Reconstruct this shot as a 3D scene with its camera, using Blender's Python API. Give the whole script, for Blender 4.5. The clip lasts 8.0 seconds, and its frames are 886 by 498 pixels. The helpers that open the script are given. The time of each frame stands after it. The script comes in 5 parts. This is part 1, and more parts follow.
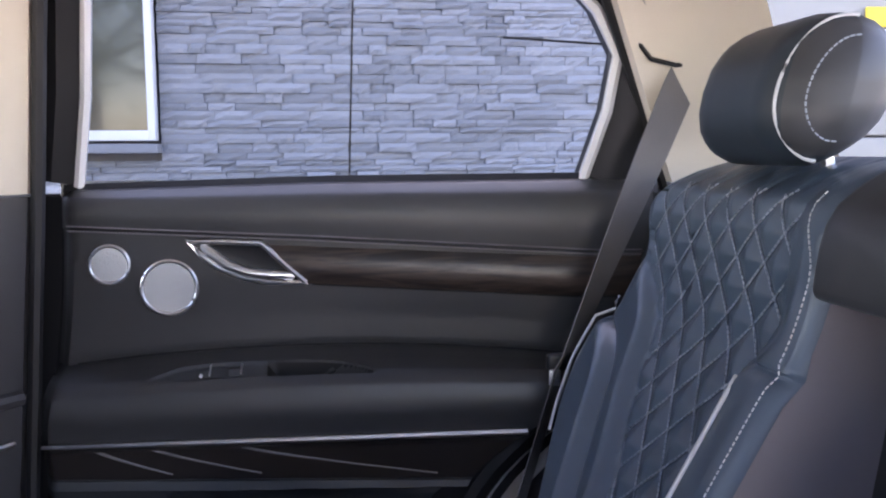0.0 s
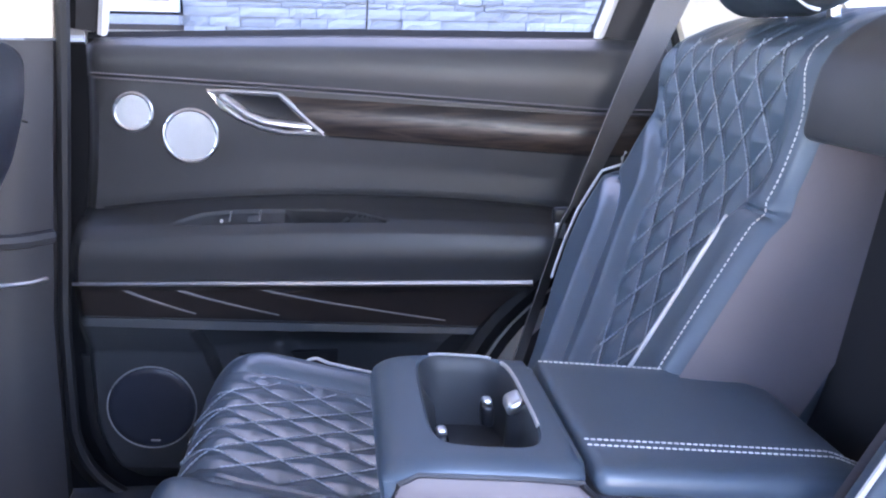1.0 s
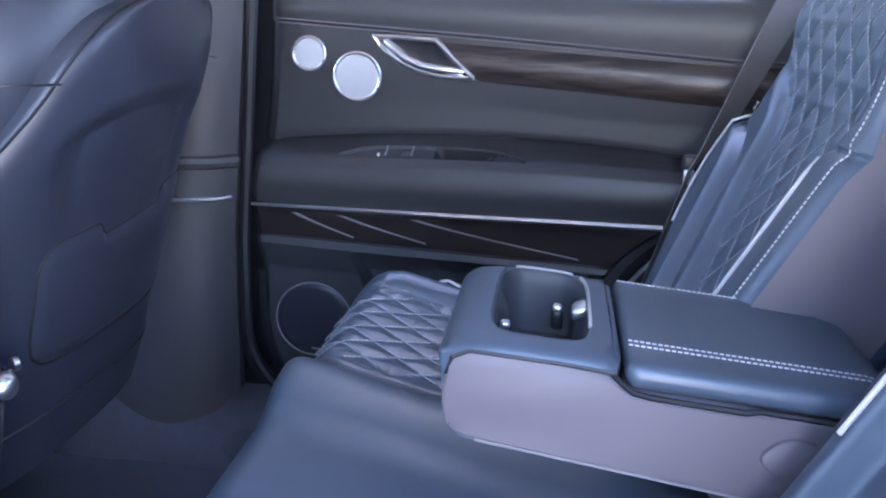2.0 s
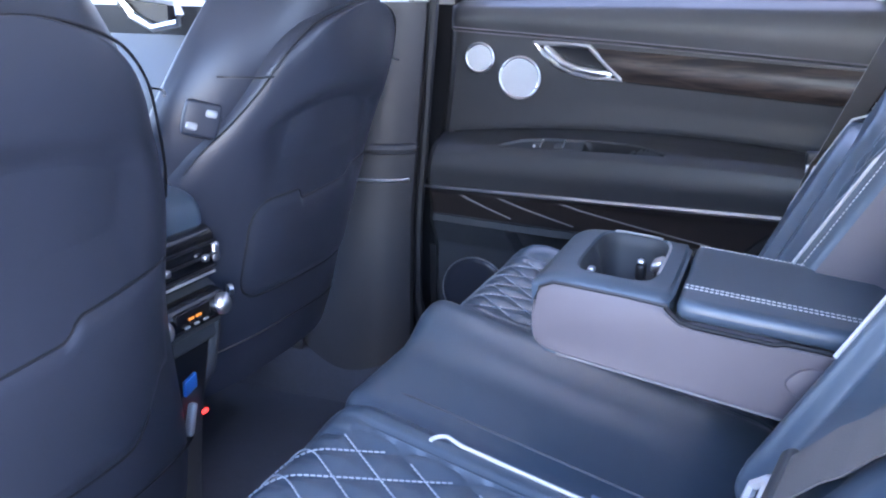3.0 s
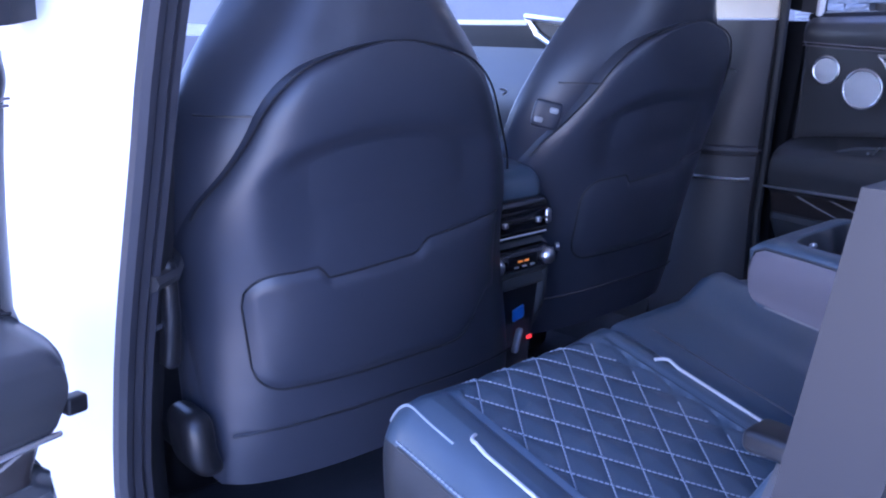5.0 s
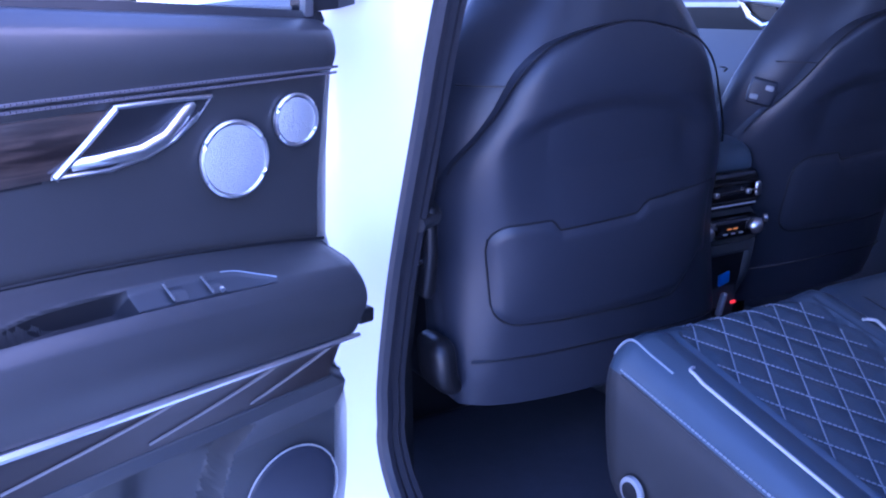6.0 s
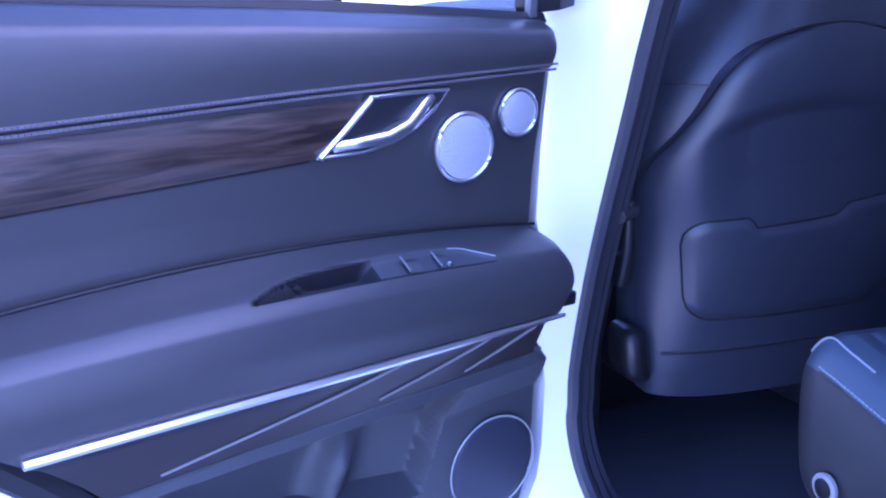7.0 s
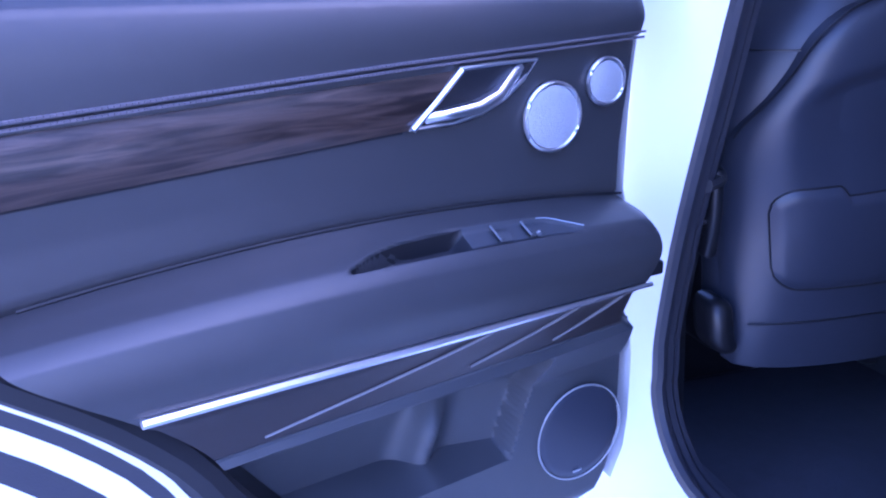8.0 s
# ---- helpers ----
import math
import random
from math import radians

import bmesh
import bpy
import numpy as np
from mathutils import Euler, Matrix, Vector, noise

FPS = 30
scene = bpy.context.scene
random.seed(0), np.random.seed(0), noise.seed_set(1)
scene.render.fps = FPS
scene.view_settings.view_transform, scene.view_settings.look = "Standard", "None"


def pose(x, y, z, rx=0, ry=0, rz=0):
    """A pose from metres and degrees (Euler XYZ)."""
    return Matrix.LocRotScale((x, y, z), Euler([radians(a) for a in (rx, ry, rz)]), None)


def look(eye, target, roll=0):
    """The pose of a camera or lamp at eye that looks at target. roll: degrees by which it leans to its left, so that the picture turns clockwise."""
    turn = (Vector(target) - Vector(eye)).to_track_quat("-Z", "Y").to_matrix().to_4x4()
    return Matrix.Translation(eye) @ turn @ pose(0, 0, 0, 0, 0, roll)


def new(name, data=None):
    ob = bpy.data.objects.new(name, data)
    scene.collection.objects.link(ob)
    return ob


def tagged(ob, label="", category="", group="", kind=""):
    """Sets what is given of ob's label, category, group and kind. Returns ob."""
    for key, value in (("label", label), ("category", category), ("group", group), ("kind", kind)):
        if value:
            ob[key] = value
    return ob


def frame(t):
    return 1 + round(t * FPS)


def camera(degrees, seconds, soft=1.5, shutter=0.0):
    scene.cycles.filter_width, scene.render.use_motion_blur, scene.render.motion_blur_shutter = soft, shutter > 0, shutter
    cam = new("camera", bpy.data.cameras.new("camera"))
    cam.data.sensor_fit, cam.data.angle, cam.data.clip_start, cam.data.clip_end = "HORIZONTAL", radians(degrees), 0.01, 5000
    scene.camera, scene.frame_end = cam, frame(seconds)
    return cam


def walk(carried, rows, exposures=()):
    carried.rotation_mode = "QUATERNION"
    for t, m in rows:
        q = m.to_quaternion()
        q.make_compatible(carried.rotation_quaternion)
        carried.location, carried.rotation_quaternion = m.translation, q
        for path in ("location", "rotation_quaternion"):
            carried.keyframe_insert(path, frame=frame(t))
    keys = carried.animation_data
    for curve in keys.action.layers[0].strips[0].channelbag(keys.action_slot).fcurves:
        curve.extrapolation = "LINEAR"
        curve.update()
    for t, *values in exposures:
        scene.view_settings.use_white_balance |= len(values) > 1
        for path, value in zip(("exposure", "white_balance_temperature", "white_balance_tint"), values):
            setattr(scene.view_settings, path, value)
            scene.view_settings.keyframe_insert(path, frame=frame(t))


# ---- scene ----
cam = camera(52.8, 8.0, soft=2.1)
PATH = [
    (0, (0.626, -0.507, 1.027), (0.894, 1.463, 0.809), -0.4),
    (0.5, (0.634, -0.516, 0.999), (0.876, 1.432, 0.62), 0.7),
    (1, (0.634, -0.553, 0.988), (0.85, 1.381, 0.525), 1.0),
    (1.5, (0.647, -0.599, 0.99), (0.769, 1.335, 0.495), 0.9),
    (2, (0.726, -0.649, 0.972), (0.494, 1.261, 0.426), 1.5),
    (2.2, (0.76, -0.671, 0.97), (0.381, 1.211, 0.408), 1.8),
    (3.3, (0.874, -0.902, 0.985), (0.145, 0.887, 0.466), 1.3),
    (3.5, (0.894, -0.936, 0.994), (0.11, 0.831, 0.48), 1.9),
    (4, (0.986, -0.933, 0.99), (-0.046, 0.686, 0.428), 1.0),
    (4.2, (1.037, -0.919, 0.984), (-0.117, 0.62, 0.436), 0.9),
    (5.3, (1.198, -1.029, 0.997), (-0.329, 0.153, 0.473), -0.6),
    (5.5, (1.211, -1.064, 0.997), (-0.355, 0.059, 0.462), -0.5),
    (6, (1.262, -1.13, 0.997), (-0.418, -0.192, 0.452), -0.8),
    (6.5, (1.292, -1.179, 0.998), (-0.478, -0.421, 0.458), -1.1),
    (7, (1.303, -1.213, 0.998), (-0.521, -0.593, 0.463), -1.1),
    (7.5, (1.304, -1.225, 0.998), (-0.533, -0.691, 0.414), -1.8),
    (8, (1.31, -1.237, 0.996), (-0.546, -0.771, 0.414), -2.8),
]
EXPOSURES = [
    (0.0, 3.75, 7350, 31), (0.5, 4.4, 7000, 31), (1.0, 4.92, 6500, 29), (1.5, 4.8, 6300, 29), (2.2, 4.7, 6200, 28), (3.5, 4.85, 6200, 24),
    (4.2, 4.45, 6000, 30), (5.5, 3.3, 4920, 45), (6.5, 3.06, 4780, 51), (8.0, 3.0, 4750, 51),
]
walk(cam, [(t, look(eye, target, roll)) for t, eye, target, roll in PATH], EXPOSURES)

# ---- light ----
world = bpy.data.worlds.new("sky")
scene.world = world
world.use_nodes = True
sky = world.node_tree.nodes.new("ShaderNodeTexSky")
sky.sky_type, sky.sun_disc = "NISHITA", False
sky.sun_elevation, sky.sun_rotation = radians(40), radians(20)
background = world.node_tree.nodes["Background"]
background.inputs["Strength"].default_value = 0.15
world.node_tree.links.new(sky.outputs[0], background.inputs["Color"])
sun_data = bpy.data.lights.new("sun", "SUN")
sun_data.energy, sun_data.angle, sun_data.color = 3.5, radians(0.5), (1.0, 0.95, 0.88)
sun = new("sun", sun_data)
# the sun stands behind the house, so the car is in its shade
sun.matrix_world = look((math.sin(radians(20)) * 7.66, math.cos(radians(20)) * 7.66, 6.43), (0, 0, 0))


# ---- materials ----
def material(name, base, rough=0.5, metal=0.0, vary=0.12, scale=40.0, bump=0.0, bump_scale=400.0, coat=0.0, spec=0.5):
    """A surface with stains at one scale, mottling at another and a fine relief."""
    m = bpy.data.materials.new(name)
    m.use_nodes = True
    nodes, links = m.node_tree.nodes, m.node_tree.links
    b = nodes["Principled BSDF"]
    b.inputs["Metallic"].default_value = metal
    b.inputs["Coat Weight"].default_value = coat
    b.inputs["Specular IOR Level"].default_value = spec
    where = nodes.new("ShaderNodeTexCoord")
    coarse, fine = nodes.new("ShaderNodeTexNoise"), nodes.new("ShaderNodeTexNoise")
    coarse.inputs["Scale"].default_value, fine.inputs["Scale"].default_value = scale * 0.12, scale
    coarse.inputs["Detail"].default_value = fine.inputs["Detail"].default_value = 4
    both = nodes.new("ShaderNodeMath")
    both.operation = "ADD"
    ramp = nodes.new("ShaderNodeMix")
    ramp.data_type = "RGBA"
    ramp.inputs["A"].default_value = (*[c * (1 - vary) for c in base], 1)
    ramp.inputs["B"].default_value = (*[min(1, c * (1 + vary)) for c in base], 1)
    half = nodes.new("ShaderNodeMath")
    half.operation, half.inputs[1].default_value = "MULTIPLY", 0.5
    for n in (coarse, fine):
        links.new(where.outputs["Object"], n.inputs["Vector"])
    links.new(coarse.outputs["Fac"], both.inputs[0])
    links.new(fine.outputs["Fac"], both.inputs[1])
    links.new(both.outputs[0], half.inputs[0])
    links.new(half.outputs[0], ramp.inputs["Factor"])
    links.new(ramp.outputs["Result"], b.inputs["Base Color"])
    wear = nodes.new("ShaderNodeMapRange")
    wear.inputs["To Min"].default_value, wear.inputs["To Max"].default_value = max(0.02, rough - 0.08), min(1, rough + 0.08)
    links.new(coarse.outputs["Fac"], wear.inputs["Value"])
    links.new(wear.outputs["Result"], b.inputs["Roughness"])
    if bump:
        grain, relief = nodes.new("ShaderNodeTexVoronoi"), nodes.new("ShaderNodeBump")
        grain.inputs["Scale"].default_value = bump_scale
        relief.inputs["Strength"].default_value, relief.inputs["Distance"].default_value = bump, 0.001
        links.new(where.outputs["Object"], grain.inputs["Vector"])
        links.new(grain.outputs["Distance"], relief.inputs["Height"])
        links.new(relief.outputs["Normal"], b.inputs["Normal"])
    return m


LEATHER = material("leather", (0.068, 0.098, 0.132), 0.34, vary=0.12, bump=0.08, bump_scale=1500, spec=0.7)
# seat leather darkened for the shade on the headrest fronts
HEAD_SHADE_LEATHER = material("shaded_headrest_leather", (0.022, 0.032, 0.042), 0.42, vary=0.12, bump=0.08, bump_scale=1500)
INSET = material("inset_vinyl", (0.030, 0.024, 0.023), 0.4, bump=0.08, bump_scale=1500)
SEAT_LEATHER = material("front_seat_leather", (0.034, 0.038, 0.052), 0.32, vary=0.12, bump=0.10, bump_scale=1500, spec=0.5)
LEATHER_TRIM = material("leather_trim", (0.0410, 0.0410, 0.0432), 0.40, vary=0.10, bump=0.10, bump_scale=1600, spec=0.6)
PLASTIC = material("plastic", (0.054, 0.057, 0.062), 0.5, bump=0.10, bump_scale=1800)
VINYL_GREY = material("grey_vinyl", (0.145, 0.130, 0.142), 0.52, vary=0.08, bump=0.12, bump_scale=1500)
ACCENT_LINE = material("accent_line", (0.22, 0.21, 0.21), 0.4)
BLACK_PLASTIC = material("black_plastic", (0.012, 0.012, 0.014), 0.4)
GLOSS_BLACK = material("gloss_black", (0.008, 0.008, 0.010), 0.12, coat=0.5)
SEAL = material("seal_rubber", (0.034, 0.034, 0.042), 0.5, vary=0.15, bump=0.1)
PILLAR = material("pillar_plastic", (0.046, 0.044, 0.047), 0.5, bump=0.10, bump_scale=1800)
# black for rubber parts and for sheets that stand in for shade
RUBBER_AND_SHADE = material("rubber", (0.010, 0.010, 0.012), 0.6)
PIPING = material("piping", (0.62, 0.62, 0.62), 0.5)
THREAD = material("thread", (0.33, 0.37, 0.42), 0.65)
CHROME = material("chrome", (0.88, 0.88, 0.90), 0.32, metal=1.0, vary=0.04)
GRILLE = material("grille", (0.48, 0.49, 0.50), 0.45, metal=0.4, bump=0.6, bump_scale=900)


def wood_grain(name, turn):
    """Dark open-pore wood, its grain running along a line turned from x."""
    m = material(name, (0.045, 0.024, 0.016), 0.34, coat=0.15)
    nodes, links = m.node_tree.nodes, m.node_tree.links
    b = nodes["Principled BSDF"]
    where, lay = nodes.new("ShaderNodeTexCoord"), nodes.new("ShaderNodeMapping")
    lay.inputs["Rotation"].default_value = (0, 0, radians(turn))
    stretch = nodes.new("ShaderNodeMapping")
    stretch.inputs["Scale"].default_value = (5.0, 60.0, 95.0)
    links.new(where.outputs["Object"], lay.inputs["Vector"])
    links.new(lay.outputs["Vector"], stretch.inputs["Vector"])
    figure, pores = nodes.new("ShaderNodeTexNoise"), nodes.new("ShaderNodeTexNoise")
    figure.inputs["Scale"].default_value, figure.inputs["Detail"].default_value, figure.inputs["Distortion"].default_value = 1.0, 6, 1.4
    pores.inputs["Scale"].default_value, pores.inputs["Detail"].default_value = 5.0, 3
    for n in (figure, pores):
        links.new(stretch.outputs["Vector"], n.inputs["Vector"])
    ramp = nodes.new("ShaderNodeValToRGB")
    ramp.color_ramp.elements[0].position, ramp.color_ramp.elements[0].color = 0.36, (0.013, 0.009, 0.008, 1)
    ramp.color_ramp.elements[1].position, ramp.color_ramp.elements[1].color = 0.66, (0.064, 0.043, 0.034, 1)
    links.new(figure.outputs["Fac"], ramp.inputs["Fac"])
    links.new(ramp.outputs["Color"], b.inputs["Base Color"])
    relief = nodes.new("ShaderNodeBump")
    relief.inputs["Strength"].default_value, relief.inputs["Distance"].default_value = 0.25, 0.001
    links.new(pores.outputs["Fac"], relief.inputs["Height"])
    links.new(relief.outputs["Normal"], b.inputs["Normal"])
    return m


WOOD = {1: wood_grain("wood_closed_door", 0), -1: wood_grain("wood_open_door", 74.46)}
BEIGE = material("beige", (0.74, 0.66, 0.55), 0.85, vary=0.05, bump=0.3, bump_scale=900)
CARPET = material("carpet", (0.056, 0.058, 0.072), 0.95, vary=0.4, scale=300, bump=0.8, bump_scale=900)
PAINT = material("paint", (0.88, 0.88, 0.88), 0.25, vary=0.02, coat=0.8)
BELT = material("belt", (0.165, 0.155, 0.152), 0.5, bump=0.5, bump_scale=1200)
STONE = material("stone", (0.215, 0.222, 0.24), 0.85, vary=0.3, scale=25, bump=0.6, bump_scale=60)
MORTAR = material("mortar", (0.145, 0.145, 0.158), 0.9, vary=0.2)
stone_nodes, stone_links = STONE.node_tree.nodes, STONE.node_tree.links
own, shade, tone = stone_nodes.new("ShaderNodeObjectInfo"), stone_nodes.new("ShaderNodeMapRange"), stone_nodes.new("ShaderNodeMix")
shade.inputs["To Min"].default_value, shade.inputs["To Max"].default_value = 0.66, 1.0
tone.data_type, tone.blend_type, tone.inputs["Factor"].default_value = "RGBA", "MULTIPLY", 1.0
stone_base = stone_nodes["Principled BSDF"].inputs["Base Color"]
stone_links.new(own.outputs["Random"], shade.inputs["Value"])
stone_links.new(stone_base.links[0].from_socket, tone.inputs["A"])
stone_links.new(shade.outputs["Result"], tone.inputs["B"])
stone_links.new(tone.outputs["Result"], stone_base)
WHITE = material("white", (0.50, 0.50, 0.50), 0.5, vary=0.05)
ASPHALT = material("concrete", (0.46, 0.45, 0.43), 0.9, vary=0.2, scale=60, bump=0.5, bump_scale=150)
RED = material("red", (0.45, 0.02, 0.02), 0.4)
BLUE = material("blue", (0.03, 0.16, 0.5), 0.4)
def glow(name, colour, strength):
    m = material(name, colour, 0.4)
    b = m.node_tree.nodes["Principled BSDF"]
    b.inputs["Emission Color"].default_value = (*colour, 1)
    b.inputs["Emission Strength"].default_value = strength
    return m


BARK = material("bark", (0.09, 0.07, 0.05), 0.9, vary=0.4, bump=0.8, bump_scale=60)
LEAF = material("leaf", (0.16, 0.17, 0.04), 0.6, vary=0.4, scale=8)
MIRROR_GLASS = material("window_glass", (0.03, 0.035, 0.03), 0.03, vary=0.05, coat=0.2, spec=0.5)
AMBER = glow("amber", (1.0, 0.30, 0.04), 0.03)
RED_LIGHT = glow("red_light", (1.0, 0.04, 0.03), 0.12)
VINYL = material("vinyl", (0.24, 0.30, 0.40), 0.25)
GLASS = bpy.data.materials.new("glass")
GLASS.use_nodes = True
glass_nodes = GLASS.node_tree.nodes
glass_nodes["Principled BSDF"].inputs["Transmission Weight"].default_value = 1.0
glass_nodes["Principled BSDF"].inputs["Roughness"].default_value = 0.0
glass_nodes["Principled BSDF"].inputs["IOR"].default_value = 1.02
glass_nodes["Principled BSDF"].inputs["Base Color"].default_value = (0.36, 0.38, 0.41, 1)

CLEAR_GLASS = GLASS.copy()
CLEAR_GLASS.name = "clear_glass"
CLEAR_GLASS.node_tree.nodes["Principled BSDF"].inputs["Base Color"].default_value = (0.85, 0.88, 0.88, 1)


# ---- shapes ----
def part(name, bm, mat, parent=None, label=""):
    data = bpy.data.meshes.new(name)
    bmesh.ops.recalc_face_normals(bm, faces=bm.faces)
    for f in bm.faces:
        f.smooth = True
    bm.to_mesh(data)
    bm.free()
    data.materials.append(mat)
    data.set_sharp_from_angle(angle=radians(40))
    ob = new(name, data)
    if parent:
        ob.parent = parent
    if label:
        ob["label"] = label
    return ob


def thing(name, label, category, group="", kind=""):
    return tagged(new(name), label, category, group, kind)


def ladder(half, r, n):
    """Places along one edge of a rounded box: dense in the rounding, even between."""
    band = [half - r + r * math.sin(a * math.pi / 8) for a in range(1, 5)] if r > 0 else [half]
    inner = [(-1 + 2 * i / n) * (half - r) for i in range(n + 1)]
    return [-b for b in reversed(band)] + inner + band


def rbox(center, size, r, n=(2, 2, 2), deform=None):
    """A box with rounded edges, cut finely enough to be bent by deform."""
    bm = bmesh.new()
    half = [s / 2 for s in size]
    r = min([r] + [h * 0.999 for h in half])
    steps = [ladder(h, r, k) for h, k in zip(half, n)]
    made = {}

    def vert(p):
        q = [max(-(h - r), min(h - r, c)) for c, h in zip(p, half)]
        d = Vector([a - b for a, b in zip(p, q)])
        v = Vector(q) + (d.normalized() * r if d.length > 1e-9 else d) + Vector(center)
        key = tuple(round(c, 6) for c in p)
        if key not in made:
            made[key] = bm.verts.new(deform(v) if deform else v)
        return made[key]

    for axis in range(3):
        a, b = [k for k in range(3) if k != axis]
        for side in (-1, 1):
            for i in range(len(steps[a]) - 1):
                for j in range(len(steps[b]) - 1):
                    corners = []
                    for di, dj in ((0, 0), (1, 0), (1, 1), (0, 1)):
                        p = [0, 0, 0]
                        p[axis], p[a], p[b] = side * half[axis], steps[a][i + di], steps[b][j + dj]
                        corners.append(vert(p))
                    if len(set(corners)) == 4:
                        bm.faces.new(corners)
    return bm


def tube(points, r, sides=6, bm=None, closed=False):
    """A round bar along points; r may be a list."""
    bm = bm or bmesh.new()
    pts = [Vector(p) for p in points]
    rings = []
    for i, p in enumerate(pts):
        a = pts[i - 1] if (i or closed) else pts[i]
        b = pts[(i + 1) % len(pts)] if (i < len(pts) - 1 or closed) else pts[i]
        d = (b - a).normalized()
        side = d.cross(Vector((0, 0, 1)) if abs(d.z) < 0.9 else Vector((1, 0, 0))).normalized()
        up = side.cross(d)
        rr = r[i] if isinstance(r, (list, tuple)) else r
        rings.append([bm.verts.new(p + rr * (math.cos(2 * math.pi * k / sides) * side + math.sin(2 * math.pi * k / sides) * up)) for k in range(sides)])
    pairs = list(zip(rings, rings[1:])) + ([(rings[-1], rings[0])] if closed else [])
    for one, two in pairs:
        for k in range(sides):
            bm.faces.new((one[k], one[(k + 1) % sides], two[(k + 1) % sides], two[k]))
    if not closed:
        bm.faces.new(rings[0][::-1])
        bm.faces.new(rings[-1])
    return bm


def sheet(fn, us, vs, thick=None, bm=None):
    """A surface fn(u, v) over the places us and vs; thick: the vector by which its back lies behind it."""
    bm = bm or bmesh.new()
    front = [[bm.verts.new(fn(u, v)) for v in vs] for u in us]
    grids = [front]
    if thick is not None:
        t = Vector(thick)
        grids.append([[bm.verts.new(v.co + t) for v in row] for row in front])
    for g in grids:
        for i in range(len(us) - 1):
            for j in range(len(vs) - 1):
                bm.faces.new((g[i][j], g[i + 1][j], g[i + 1][j + 1], g[i][j + 1]))
    if thick is not None:
        nu, nv = len(us) - 1, len(vs) - 1
        rim = [(i, 0) for i in range(nu)] + [(nu, j) for j in range(nv)] + [(i, nv) for i in range(nu, 0, -1)] + [(0, j) for j in range(nv, 0, -1)]
        for (a, b), (c, d) in zip(rim, rim[1:] + rim[:1]):
            bm.faces.new((front[a][b], front[c][d], grids[1][c][d], grids[1][a][b]))
    return bm


def disc(center, axis, r, depth, sides=40, dome=0.0, rim=0.0, bm=None):
    """A round plate with its face towards axis."""
    bm = bm or bmesh.new()
    n = Vector(axis).normalized()
    side = n.cross(Vector((0, 0, 1))).normalized()
    up = side.cross(n)
    rows = [(r, -depth), (r, 0.0), (r * 0.96, 0.0016)] + [(r * k, 0.0016 + dome * (1 - k * k)) for k in (0.85, 0.6, 0.3)]
    rings = [[bm.verts.new(Vector(center) + n * h + q * (math.cos(2 * math.pi * k / sides) * side + math.sin(2 * math.pi * k / sides) * up)) for k in range(sides)] for q, h in rows]
    for a, b in zip(rings, rings[1:]):
        for k in range(sides):
            bm.faces.new((a[k], a[(k + 1) % sides], b[(k + 1) % sides], b[k]))
    bm.faces.new(rings[-1])
    bm.faces.new(rings[0][::-1])
    return bm


def ring(center, axis, r, bar, sides=40):
    n = Vector(axis).normalized()
    side = n.cross(Vector((0, 0, 1))).normalized()
    up = side.cross(n)
    return tube([Vector(center) + r * (math.cos(2 * math.pi * k / sides) * side + math.sin(2 * math.pi * k / sides) * up) for k in range(sides)], bar, 6, closed=True)


def frange(a, b, n):
    return [a + (b - a) * i / n for i in range(n + 1)]


def blend(table, x):
    """A smooth curve through (x, value) pairs."""
    if x <= table[0][0]:
        return table[0][1]
    for (a, u), (b, v) in zip(table, table[1:]):
        if x <= b:
            k = (x - a) / (b - a)
            return u + (v - u) * k
    return table[-1][1]


def curve(table, x):
    """A smooth curve through (x, value) pairs that never overshoots."""
    n = len(table)
    if x <= table[0][0] or x >= table[-1][0]:
        return table[0][1] if x <= table[0][0] else table[-1][1]
    slope = [(table[i + 1][1] - table[i][1]) / (table[i + 1][0] - table[i][0]) for i in range(n - 1)]
    tilt = [slope[0]] + [0.0 if a * b <= 0 else 2 * a * b / (a + b) for a, b in zip(slope, slope[1:])] + [slope[-1]]
    i = max(j for j in range(n - 1) if x >= table[j][0])
    h = table[i + 1][0] - table[i][0]
    k = (x - table[i][0]) / h
    return (table[i][1] * (1 + 2 * k) * (1 - k) ** 2 + h * tilt[i] * k * (1 - k) ** 2
            + table[i + 1][1] * k * k * (3 - 2 * k) + h * tilt[i + 1] * k * k * (k - 1))


def smooth(a, b, x):
    k = max(0.0, min(1.0, (x - a) / (b - a)))
    return k * k * (3 - 2 * k)


# ---- outside ----
ground = tagged(part("ground", sheet(lambda u, v: Vector((u, v, 0)), [-300, -20, -6, 0, 6, 20, 300], [-300, -20, -6, 0, 5.2, 20, 300]), ASPHALT), "grey concrete driveway round the car", "ground", kind="structure")
WALL_Y = 5.0
wall_bm = rbox((1.0, WALL_Y + 0.30, 3.5), (26.0, 0.50, 7.0), 0.0)
house_wall = tagged(part("wall_house", wall_bm, MORTAR), "house wall clad in grey ledge stone", "wall", kind="structure")
WINDOW = (-1.55, -0.335, 1.08, 2.45)  # left, right, sill and head of the house window


